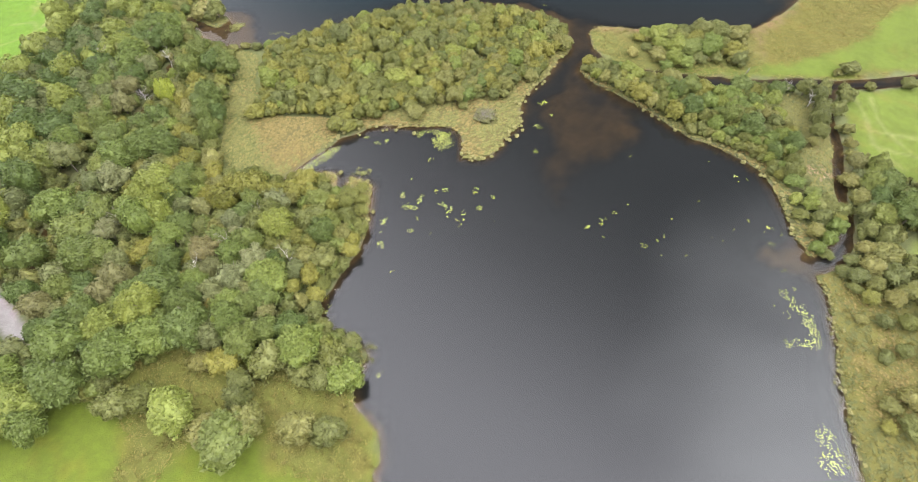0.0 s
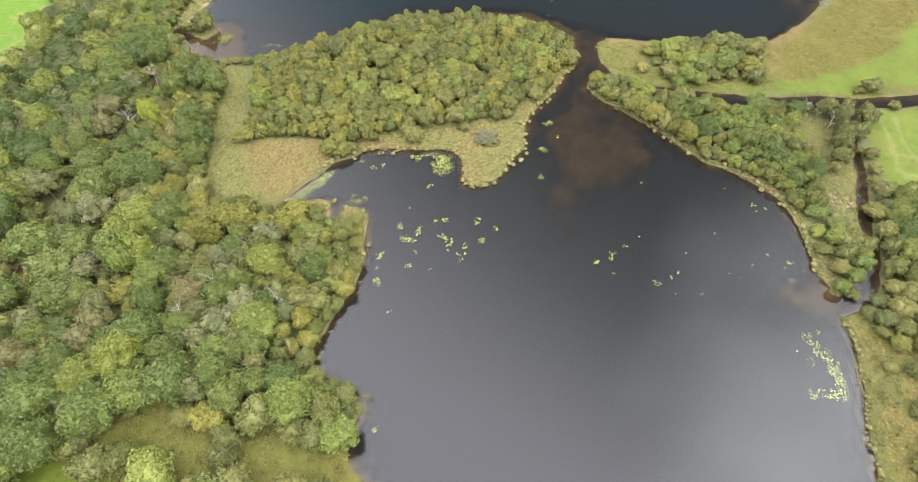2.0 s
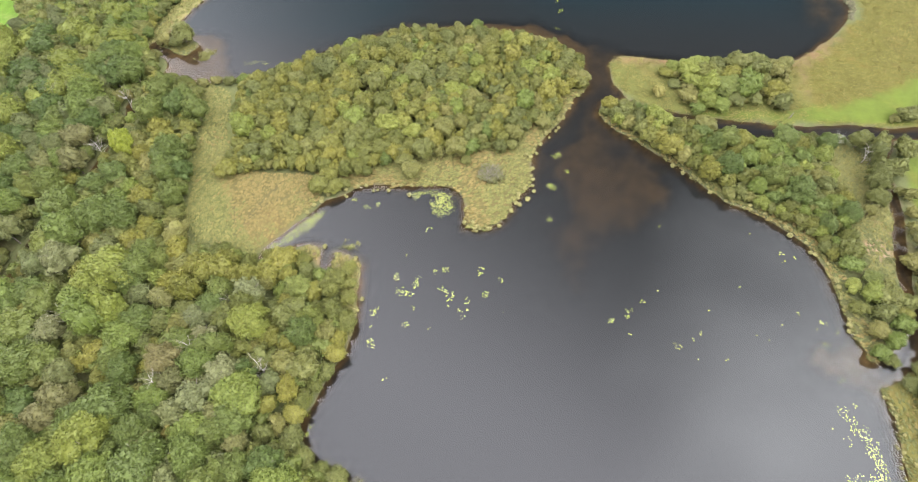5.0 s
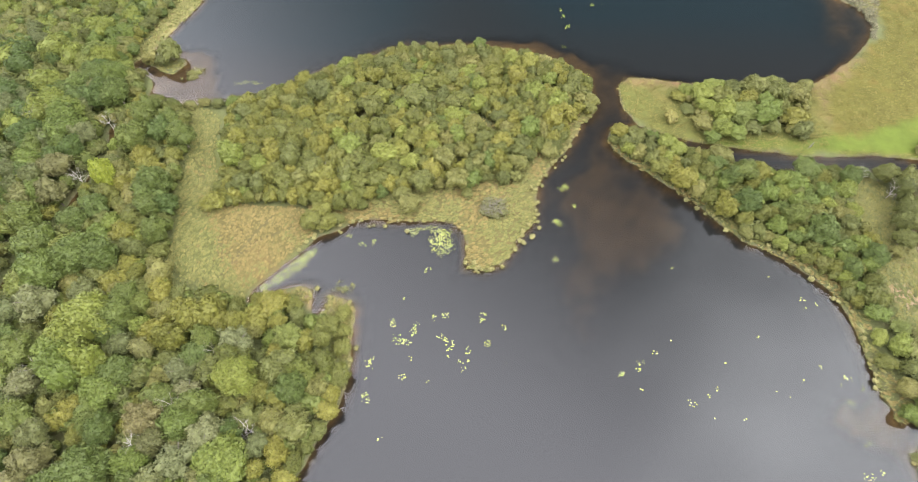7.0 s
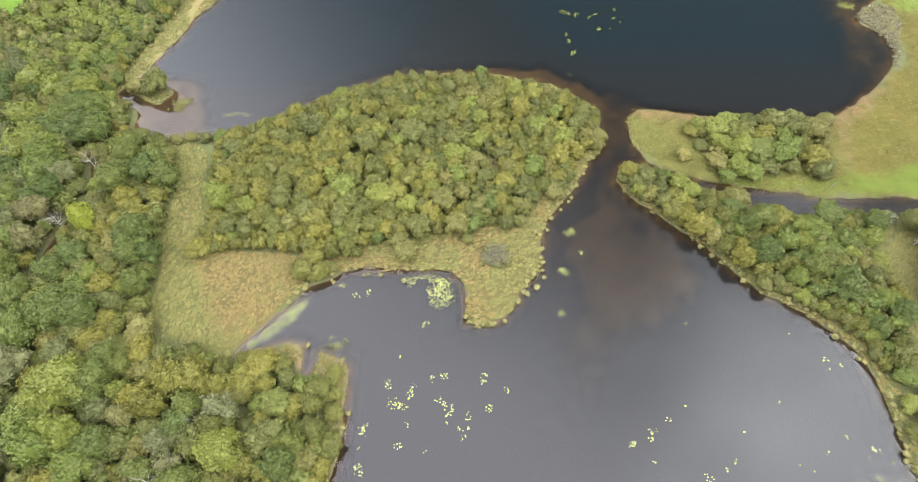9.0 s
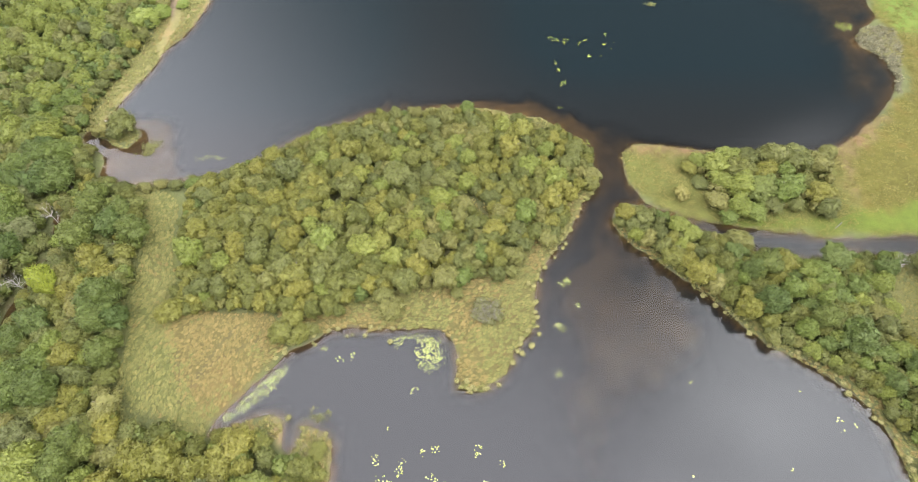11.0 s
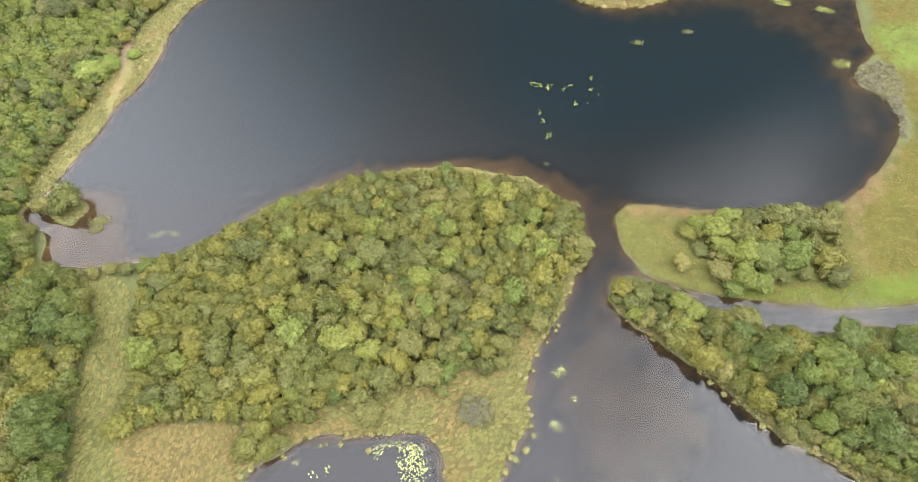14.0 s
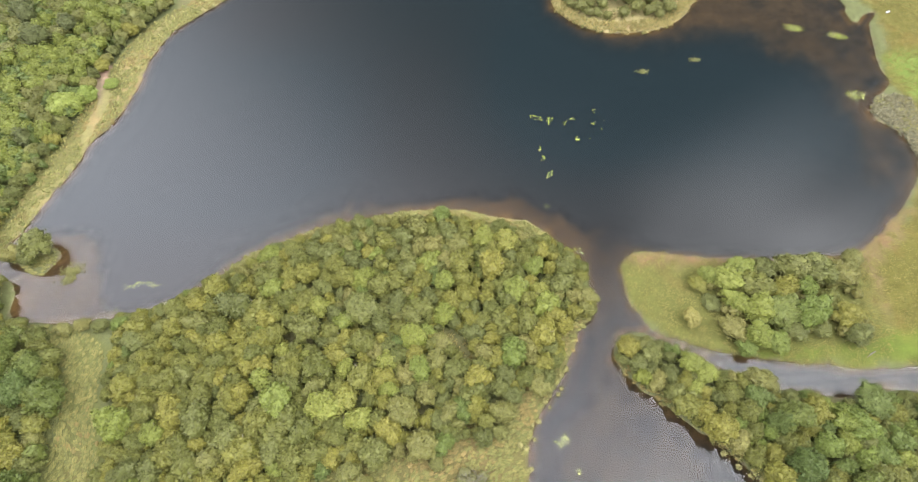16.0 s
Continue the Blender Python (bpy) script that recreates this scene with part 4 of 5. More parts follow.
MORE_NEAR_WOOD_TREES = [
    ("sycamore_tree", -85.2, 96.9, 1.1, 0.95), ("pale_birch", -83.9, 89.7, 1.3, 0.95), ("willow_tree", -38.4, 89.6, 1.15, 0.9), ("willow_tree", -35.4, 90.2, 0.8, 0.7), ("willow_tree", -43.9, 78.7, 1.3, 1.2), ("grey_willow", -34.9, 76.6, 1.4, 1.0), ("grey_willow", -47.5, 75.6, 1.2, 1.3),
    ("alder_tree", -83.9, 79.8, 1.1, 0.9), ("birch_tree", -98.7, 97, 1.25, 1), ("brown_birch", -86.5, 54.8, 1.2, 1), ("birch_tree", -85.4, 61.7, 1.15, 1), ("birch_tree", -52, 58, 1, 0.9), ("alder_tree", -94, 67, 1.2, 1.05),
    ("alder_tree", -88.7, 103, 1.2, 1), ("alder_tree", -106, 89.5, 1.25, 1.1), ("sycamore_tree", -72, 86, 1.15, 1), ("sycamore_tree", -79, 100, 1.1, 1), ("bright_maple", -48.4, 51, 0.9, 1.15), ("sycamore_tree", -94, 81, 1.1, 1),
    ("rusty_bush", -52, 55, 0.9, 2.4), ("willow_tree", -25.4, 88.4, 0.6, 0.5), ("willow_tree", -27.8, 85.6, 0.85, 0.75), ("turning_tree", -30, 84.6, 0.7, 0.75), ("grey_willow", -33.8, 87.4, 0.85, 0.75), ("willow_tree", -25.6, 84.8, 0.7, 0.6),
    ("willow_tree", -24.9, 81.4, 0.7, 0.65),
]
set_out(MORE_NEAR_WOOD_TREES)
WEST_WOOD_TREES = [
    ("yellow_maple", -81.8, 121, 0.85, 1.6), ("brown_birch", -93.6, 124.3, 1.15, 1), ("pale_birch", -91.3, 134.2, 1.1, 1), ("brown_birch", -92, 116.8, 1.1, 1), ("birch_tree", -97, 121, 1.1, 1), ("alder_tree", -94.5, 110, 1.1, 1.05),
    ("bright_maple", -84.1, 132.2, 0.6, 1.1), ("turning_tree", -89.9, 158.9, 1, 1.1), ("grey_willow", -85.4, 164.6, 0.9, 0.8), ("grey_willow", -80, 165.6, 1.25, 1), ("grey_willow", -81.8, 163.4, 0.9, 0.9), ("bright_maple", -86, 206.4, 1.4, 0.5), ("bright_maple", -82.8, 210.6, 0.9, 0.5), ("bright_maple", -85, 209.8, 0.9, 0.5),
    ("bright_maple", -77.6, 214.4, 0.6, 0.4), ("grey_willow", -70.5, 147.3, 0.62, 0.6), ("grey_willow", -67, 147.8, 0.7, 0.6), ("grey_willow", -63.5, 147.4, 0.7, 0.65),
]
set_out(WEST_WOOD_TREES)
ISLAND_TREES = [
    ("turning_tree", -48.2, 126, 1, 0.95), ("turning_tree", -31, 133.4, 0.95, 1), ("turning_tree", -13.5, 125, 1, 0.95), ("turning_tree", 21, 151.6, 0.95, 0.9), ("turning_tree", 21.3, 146.4, 0.85, 0.95), ("turning_tree", 3, 150, 0.95, 1),
    ("turning_tree", -27.5, 138.5, 0.8, 0.95), ("turning_tree", -16.2, 134.3, 0.85, 1), ("turning_tree", -21, 146.6, 0.9, 1), ("osier_bush", -23.5, 142, 1.5, 1), ("osier_bush", -41, 127, 1.45, 1), ("osier_bush", -5.6, 125.6, 1.4, 1),
    ("osier_bush", -10.6, 119.4, 1.4, 0.95), ("osier_bush", -2.9, 119.7, 1.3, 0.95), ("osier_bush", -37, 148, 1.5, 1.05), ("osier_bush", -12.7, 144.7, 1.5, 1.05), ("osier_bush", 11.2, 124.2, 1.2, 0.9), ("grey_willow", -15, 116.6, 0.9, 0.75),
    ("willow_tree", -34, 110, 1.05, 0.75), ("willow_tree", -30.6, 109.6, 0.95, 0.7), ("willow_tree", -32.6, 112.6, 0.95, 0.75), ("osier_bush", -28.6, 110.6, 0.8, 0.7), ("willow_tree", -56.4, 115, 1.1, 0.75), ("grey_willow", -13.4, 113.9, 1.0, 0.8), ("osier_bush", -0.6, 117.2, 0.65, 0.7), ("osier_bush", 10.2, 121.2, 0.8, 0.8),
    ("osier_bush", 29.6, 141.8, 1.0, 0.75), ("osier_bush", 30.2, 144.6, 0.9, 0.8),
]
set_out(ISLAND_TREES)
RIVER_TREES = [
    ("turning_tree", 45.5, 130, 1, 0.85), ("turning_tree", 48, 128, 0.9, 0.8), ("rusty_bush", 48.7, 138.5, 1, 1), ("grey_willow", 57, 125.5, 1, 0.9), ("alder_tree", 74, 120.5, 0.95, 0.65), ("grey_willow", 100, 116.5, 1.1, 0.9),
    ("grey_willow", 109, 120.5, 0.7, 0.7), ("grey_willow", 119, 120.8, 0.9, 0.8), ("grey_willow", 106, 127.6, 0.95, 0.8), ("grey_willow", 103.4, 127.2, 0.6, 0.6),
]
set_out(RIVER_TREES)

def shore_row(points, gap, mix, scale, group, tall=(0.8, 1.1)):
    """Trees in an uneven row just behind a shore."""
    line = smooth_line(points, False, 8)
    run = np.concatenate([[0], np.cumsum(np.hypot(*np.diff(line, axis=0).T))])
    at = 0.0
    while at < run[-1]:
        x, y = np.interp(at, run, line[:, 0]) + random.gauss(0, 0.3), np.interp(at, run, line[:, 1]) + random.gauss(0, 0.3)
        k = random.uniform(*scale)
        if room(x, y, gap * k):
            stand(x, y, gap * k)
            plant(random.choices([n for n, _ in mix], [w for _, w in mix])[0], x, y, k, random.uniform(*tall), group)
        at += gap * 0.5


SHORE_MIX = (("willow_tree", 3), ("grey_willow", 2))
shore_row([(-23.8, 47), (-28.8, 50.5), (-31.3, 54), (-31.8, 58), (-29.8, 62), (-27.8, 66), (-25.8, 70), (-24.8, 74), (-24.3, 79)], 3.2, SHORE_MIX, (0.75, 1.1), "willows along the west shore", (0.6, 0.9))
shore_row([(35.4, 133.6), (36.6, 130.1), (39.6, 126.6), (43.6, 122.1), (47.6, 118.6), (50.6, 115.1), (54.6, 109.6), (58, 107.6)], 3.0, SHORE_MIX, (0.75, 1.05), "trees of the bank between lake and river")
shore_row([(-94, 168), (-92, 174), (-90, 181), (-88, 189), (-85.5, 197), (-84.5, 206), (-82.5, 216), (-79, 227), (-74, 238), (-67, 248)], 3.0, (("grey_willow", 3), ("willow_tree", 1)), (0.55, 0.85), "bushes behind the far west shore")
shore_row([(95.5, 103), (93.6, 97), (91.5, 88), (89.5, 84)], 4.2, (("grey_willow", 3), ("birch_tree", 1)), (0.5, 0.85), "trees beside the stream")
wood(ISLAND_WOOD, (("sallow_tree", 5.6), ("osier_bush", 3.0), ("turning_tree", 0.15), ("green_sallow", 0.5)), 2.12, "willows of the island wood", (0.68, 1.3), keep_off=(GLADE,))
CLUMP_TREES = [
    ("willow_tree", 52, 145.6, 0.75, 0.53), ("grey_willow", 53.6, 141.4, 0.7, 0.49), ("turning_tree", 54.3, 147, 0.95, 0.74), ("turning_tree", 57.3, 145.6, 1.2, 0.82), ("turning_tree", 61, 147.8, 1, 0.78), ("grey_willow", 65.5, 147, 1.05, 0.82),
    ("grey_willow", 70.3, 146.6, 1.3, 0.9), ("grey_willow", 75, 146, 1.3, 0.9), ("grey_willow", 79.6, 145, 1.15, 0.82), ("grey_willow", 83.8, 148.2, 0.85, 0.7), ("willow_tree", 62.5, 143.3, 1.15, 0.82), ("willow_tree", 67, 142.3, 1.15, 0.82),
    ("green_sallow", 71.8, 142.4, 1, 0.78), ("green_sallow", 57.4, 140.6, 1.05, 0.74), ("green_sallow", 61.2, 138.8, 1.2, 0.86), ("alder_tree", 65.6, 138, 1, 0.57), ("green_sallow", 70, 137.6, 1.35, 0.9), ("willow_tree", 74.6, 139.4, 1.05, 0.78),
    ("grey_willow", 66.8, 134.9, 0.95, 0.7), ("grey_willow", 71.6, 134.6, 0.9, 0.66), ("willow_tree", 77, 136.4, 1.15, 0.82), ("grey_willow", 77.4, 132.8, 1.1, 0.78), ("grey_willow", 55.6, 135.8, 1, 0.74), ("green_sallow", 59.2, 134, 1.15, 0.82),
]
set_out(CLUMP_TREES, 2.6, "trees of the peninsula clump")
MORE_CLUMP_TREES = [
    ("green_sallow", 62.6, 132.6, 0.95, 0.7), ("green_sallow", 57.2, 132.4, 0.85, 0.66),
]
set_out(MORE_CLUMP_TREES, 2.6, "trees of the peninsula clump")
wood(BAND_WOOD, (("willow_tree", 3), ("grey_willow", 3.0), ("green_sallow", 3.0), ("alder_tree", 0.7), ("turning_tree", 0.25)), 2.7, "trees of the bank between lake and river", (0.62, 1.0))
for x, y, k, tall in ((90.5, 118.9, 0.9, 0.8), (93.5, 116.5, 0.95, 0.85), (91.6, 113.6, 1.0, 0.85), (93.6, 111, 0.8, 0.75), (90.4, 109, 1.0, 0.85), (88.6, 105.4, 1.05, 0.85), (87.4, 102, 0.85, 0.75), (85.4, 99.4, 0.6, 0.6)):
    stand(x, y, 3.2 * k)
    plant("poplar_tree", x, y, k, tall, "trees beside the stream")
BANK_END_TREES = [
    ("grey_willow", 76.8, 89.6, 0.95, 0.8), ("green_sallow", 76, 86.4, 0.9, 0.75), ("turning_tree", 75, 81.6, 0.75, 0.6), ("green_sallow", 77.4, 79.6, 0.9, 0.8), ("grey_willow", 80.4, 78.6, 1.05, 0.85), ("grey_willow", 83.2, 77.4, 0.9, 0.8),
    ("willow_tree", 74.2, 76.8, 0.7, 0.65), ("grey_willow", 77.8, 75.4, 0.9, 0.85), ("green_sallow", 80.2, 73, 0.9, 0.8), ("willow_tree", 81.8, 75.4, 0.7, 0.7), ("grey_willow", 75.4, 72, 0.9, 0.85), ("green_sallow", 77.6, 69.8, 0.85, 0.8),
    ("green_sallow", 74.2, 67.6, 0.75, 0.75), ("willow_tree", 76.2, 66.8, 0.6, 0.6), ("alder_tree", 79.6, 83.4, 0.55, 0.45), ("grey_willow", 82.4, 82, 0.6, 0.55), ("willow_tree", 78.8, 93.6, 0.7, 0.6), ("grey_willow", 79.8, 87.2, 0.45, 0.45),
]
set_out(BANK_END_TREES, 2.8, "trees at the end of the bank")
STREAM_SIDE_TREES = [
    ("grey_willow", 95.9, 110.6, 1.0, 0.9), ("grey_willow", 94.8, 105, 0.6, 0.6), ("grey_willow", 89.2, 86.4, 0.95, 0.9), ("alder_tree", 92.4, 84.4, 0.95, 0.72), ("grey_willow", 88.4, 80.6, 1.05, 0.95), ("alder_tree", 91.6, 79.4, 0.95, 0.72),
    ("alder_tree", 95.8, 84, 1.0, 0.75), ("grey_willow", 87.6, 76.2, 1.0, 0.95), ("alder_tree", 90.4, 74.6, 0.95, 0.72), ("grey_willow", 86.4, 71.4, 1.0, 0.9), ("grey_willow", 89.4, 69.4, 1.1, 0.95),
]
set_out(STREAM_SIDE_TREES, 3.0, "trees beside the stream")
EAST_BANK_BUSHES = [
    ("grey_willow", 77.4, 61.8, 0.65, 0.6), ("grey_willow", 80.6, 64.2, 0.7, 0.65), ("grey_willow", 84.4, 66.8, 0.85, 0.8), ("willow_tree", 78.2, 57.6, 0.55, 0.55), ("grey_willow", 79.4, 60.2, 0.85, 0.8), ("grey_willow", 83.2, 62.2, 1.0, 0.85), ("grey_willow", 87, 64.6, 1.15, 0.95), ("grey_willow", 82.2, 58, 0.85, 0.8), ("grey_willow", 86.4, 59.6, 1.1, 0.9), ("grey_willow", 90.4, 61.4, 1.2, 0.95),
    ("willow_tree", 79.8, 55, 0.75, 0.65), ("grey_willow", 84, 54.4, 0.95, 0.85), ("grey_willow", 88.4, 55.4, 1.1, 0.9), ("grey_willow", 76.6, 50.8, 0.5, 0.55), ("grey_willow", 80.2, 49.8, 0.7, 0.7), ("willow_tree", 84.2, 49, 0.85, 0.7),
    ("grey_willow", 88.6, 49.6, 1.05, 0.9), ("grey_willow", 77.6, 42.6, 0.6, 0.6), ("grey_willow", 81, 43.4, 0.75, 0.7), ("grey_willow", 86, 41.6, 1.0, 0.85), ("grey_willow", 73.8, 33.4, 0.75, 0.7), ("grey_willow", 77.6, 34.4, 1.0, 0.85),
    ("grey_willow", 81.6, 32.8, 1.1, 0.9), ("willow_tree", 72.2, 29.6, 0.55, 0.55), ("grey_willow", 75.6, 28.8, 0.9, 0.8),
]
set_out(EAST_BANK_BUSHES, 2.8, "bushes of the east bank")
wood(SE_WOOD, (("grey_willow", 3), ("alder_tree", 2.4)), 4.0, "trees beyond the stream", (0.9, 1.35))
wood(BANK_WOOD, (("grey_willow", 4), ("willow_tree", 1)), 4.0, "bushes of the east bank", (0.6, 1.15), tries=8)
wood(NORTH_ISLE_WOOD, (("grey_willow", 3), ("alder_tree", 0.4)), 3.8, "bushes of the far island", (0.7, 1.1))
STRIP_EDGE = [(-84, 150), (-72.5, 147), (-67.5, 138), (-65.5, 124), (-63, 108), (-60, 95), (-45, 91), (-30, 91), (-26, 84), (-30, 74), (-42, 82), (-60, 86), (-74, 96), (-80, 112), (-82, 130)]
wood(STRIP_EDGE, (("willow_tree", 4), ("grey_willow", 1.2), ("green_sallow", 1.4), ("alder_tree", 0.6)), 2.9, "willows of the wood's edge", (0.78, 1.15), keep_off=(STRIP, SPIT_SEDGE))
wood(LEFT_WOOD, (("alder_tree", 3.0), ("grey_willow", 2.4), ("sycamore_tree", 1.5), ("willow_tree", 1.2), ("birch_tree", 1.9)), 3.05, "trees of the lakeside wood", (0.76, 1.15), keep_off=(STRIP, WEST_GLADE, SPIT_SEDGE, FIELD_WEST))
wood(FAR_WOOD, (("willow_tree", 0.6), ("grey_willow", 2.0), ("green_sallow", 6.0), ("birch_tree", 0.2)), 3.3, "trees of the far west wood", (0.72, 1.1), keep_off=(SAND_WEST, FIELD_WEST))
build_far_woods()


# ---- undergrowth, reeds, sedge ----
def scatter_mesh(name, forms, places, mat, lie=None):
    """One mesh of many small forms; places: x, y, z, scale; lie: the way that they are combed, in degrees."""
    verts, tris, count = [], [], 0
    for x, y, z, k in places:
        v, f = forms[random.randrange(len(forms))]
        a = random.uniform(0, 6.283) if lie is None else radians(lie) + 0.9 * float(grain(np.array([x]), np.array([y]), 7.0, 61)[0]) + random.gauss(0, 0.3)
        c, d = math.cos(a), math.sin(a)
        verts.append((v @ np.array([[c, -d, 0], [d, c, 0], [0, 0, 1]]).T) * k + np.array([x, y, z]))
        tris.append(f + count)
        count += len(v)
    return new(name, mesh_from(name, np.vstack(verts), np.vstack(tris).tolist(), [mat]))


def strewn(outline, per_m2, off=(), shore=0.3, box=(-160, 135, 10, 262)):
    """Random dry places inside an outline."""
    line = smooth_line(outline)
    x0, y0 = np.maximum(line.min(0), (box[0], box[2]))
    x1, y1 = np.minimum(line.max(0), (box[1], box[3]))
    n = int((x1 - x0) * (y1 - y0) * per_m2)
    x, y = np.random.uniform(x0, x1, n), np.random.uniform(y0, y1, n)
    ok = line_gap(x, y, line) > 0.2 * grain(x, y, 1.5, 51)
    ok &= in_reach(x, y)
    x, y = x[ok], y[ok]
    ok = level(x, y) > shore * 0.5
    for other in off:
        ok &= line_gap(x, y, smooth_line(other)) < 0
    x, y = x[ok], y[ok]
    return x, y, level(x, y)


def bush_form(seed):
    """A low leafy clump."""
    v, f = crown_arrays(seed, 1.0, 0.0, 2.2, 16, 110, 0.30, 0.36, 0.34, 0)
    keep = (v[f][:, :, 2].max(1) > 0.7)
    return v, f[keep]


def blade_form(seed, blades, tall, wide, lean, broad=0.075):
    """A tuft of narrow leaning blades."""
    rng = np.random.default_rng(seed)
    verts, tris = [], []
    for k in range(blades):
        a = rng.uniform(0, 6.283)
        foot = rng.normal(size=2) * wide
        w = np.array([-math.sin(a), math.cos(a)]) * broad * rng.uniform(0.7, 1.4)
        tip = foot + np.array([math.cos(a), math.sin(a)]) * lean * rng.uniform(0.2, 1.3)
        h = tall * rng.uniform(0.6, 1.15)
        verts += [(*(foot - w), -0.05), (*(foot + w), -0.05), (*(foot + (tip - foot) * 0.4 + w), h * 0.75), (*tip, h)]
        b = 4 * k
        tris += [(b, b + 1, b + 2), (b, b + 2, b + 3)]
    return np.array(verts), np.array(tris)


BUSHES = [bush_form(900 + k) for k in range(5)]
for name, outline, mat, rate, off, low, high, text in (
        ("undergrowth", LEFT_WOOD, LEAF_ALDER, 0.12, (STRIP, WEST_GLADE, SPIT_SEDGE, FIELD_WEST), 0.8, 1.9, "dense green undergrowth on the floor of the lakeside wood"),
        ("undergrowth", ISLAND_WOOD, LEAF_WILLOW, 0.16, (GLADE,), 0.7, 1.4, "olive undergrowth between the willows of the island"),
        ("undergrowth", BAND_WOOD, LEAF_GREY, 0.26, (), 0.6, 1.3, "grey-green undergrowth on the bank between lake and river"),
        ("undergrowth", PEN_WOOD, LEAF_GREY, 0.4, (), 0.6, 1.2, "grey-green undergrowth of the peninsula clump"),
        ("undergrowth", FAR_WOOD, LEAF_BROAD, 0.18, (SAND_WEST, FIELD_WEST), 0.8, 1.7, "rank green undergrowth of the far west wood"),
        ("undergrowth", SE_WOOD, LEAF_GREY, 0.25, (), 0.7, 1.5, "grey-green undergrowth beyond the stream")):
    x, y, z = strewn(outline, rate, off)
    open_bank = (shore_gap(x, y) > 1.2) & (line_gap(x, y, smooth_line(POND_GLEAM, False), False) > 4.5)
    x, y, z = x[open_bank], y[open_bank], z[open_bank]
    ob = scatter_mesh(name, BUSHES, zip(x, y, z, np.random.uniform(low, high, len(x))), mat)
    ob.data.polygons.foreach_set("use_smooth", np.ones(len(ob.data.polygons), bool))
    tagged(ob, text, "undergrowth", kind="stuff")

def hummock_form(seed, blades=14):
    """A low cushion of lodged reeds, longer than wide, under loose blades combed over it."""
    rng = np.random.default_rng(seed)
    v, f = BALL
    v = v * np.array([0.62, 0.40, 0.30]) * rng.uniform(0.78, 1.22, (len(v), 1))
    f = f[v[f][:, :, 2].max(1) > 0.06]
    verts, tris, count = [v], [f], len(v)
    for k in range(blades):
        p = np.array([rng.uniform(-0.7, 0.2), rng.uniform(-0.45, 0.45), rng.uniform(0.14, 0.34)])
        e = p + np.array([rng.uniform(0.45, 0.95), rng.normal() * 0.2, rng.uniform(-0.08, 0.14)])
        w = np.array([0, rng.uniform(0.03, 0.058), rng.uniform(-0.03, 0.05)])
        verts.append(np.array([p - w, p + w, e]))
        tris.append(np.array([[count, count + 1, count + 2]]))
        count += 3
    return np.vstack(verts), np.vstack(tris)


HUMMOCKS = [hummock_form(930 + k) for k in range(8)]
REEDS = [blade_form(950 + k, 8, 0.60, 0.24, 0.55, 0.055) for k in range(5)]
LOW_TUFTS = [blade_form(970 + k, 9, 0.2, 0.35, 0.4, 0.05) for k in range(5)]
WEST_EDGE = [(-94, 164), (-90, 163), (-87, 170), (-82, 182), (-78, 194), (-73.4, 202.6), (-71, 211), (-70, 217), (-69.6, 223), (-66, 233.5), (-52, 249), (-55, 252), (-72, 238), (-79, 222), (-83, 206), (-88, 190), (-93, 175)]
ISLAND_RIM = [(29, 158), (22, 164.5), (14, 166.5), (2, 169.5), (-14, 168.5), (-28, 165.5), (-38, 161), (-46, 155), (-44, 153), (-36, 157), (-28, 161), (-14, 164.5), (2, 165), (12, 162), (22, 158)]
BAND_EDGE = [(33, 133), (36, 127), (44, 119), (52, 110), (57, 104), (66, 97), (71, 91), (72, 80), (72, 66), (76, 66), (75, 80), (74.5, 92), (68, 100), (60, 106.5), (54, 111), (46, 120), (38, 128)]
WEST_EDGE_SOUTH = [(-22, 35), (-19, 47), (-28, 50), (-33, 58), (-22, 77), (-23, 90), (-36, 95), (-42, 93), (-30, 90), (-27, 80), (-29, 68), (-34, 58), (-30, 50), (-24, 45)]
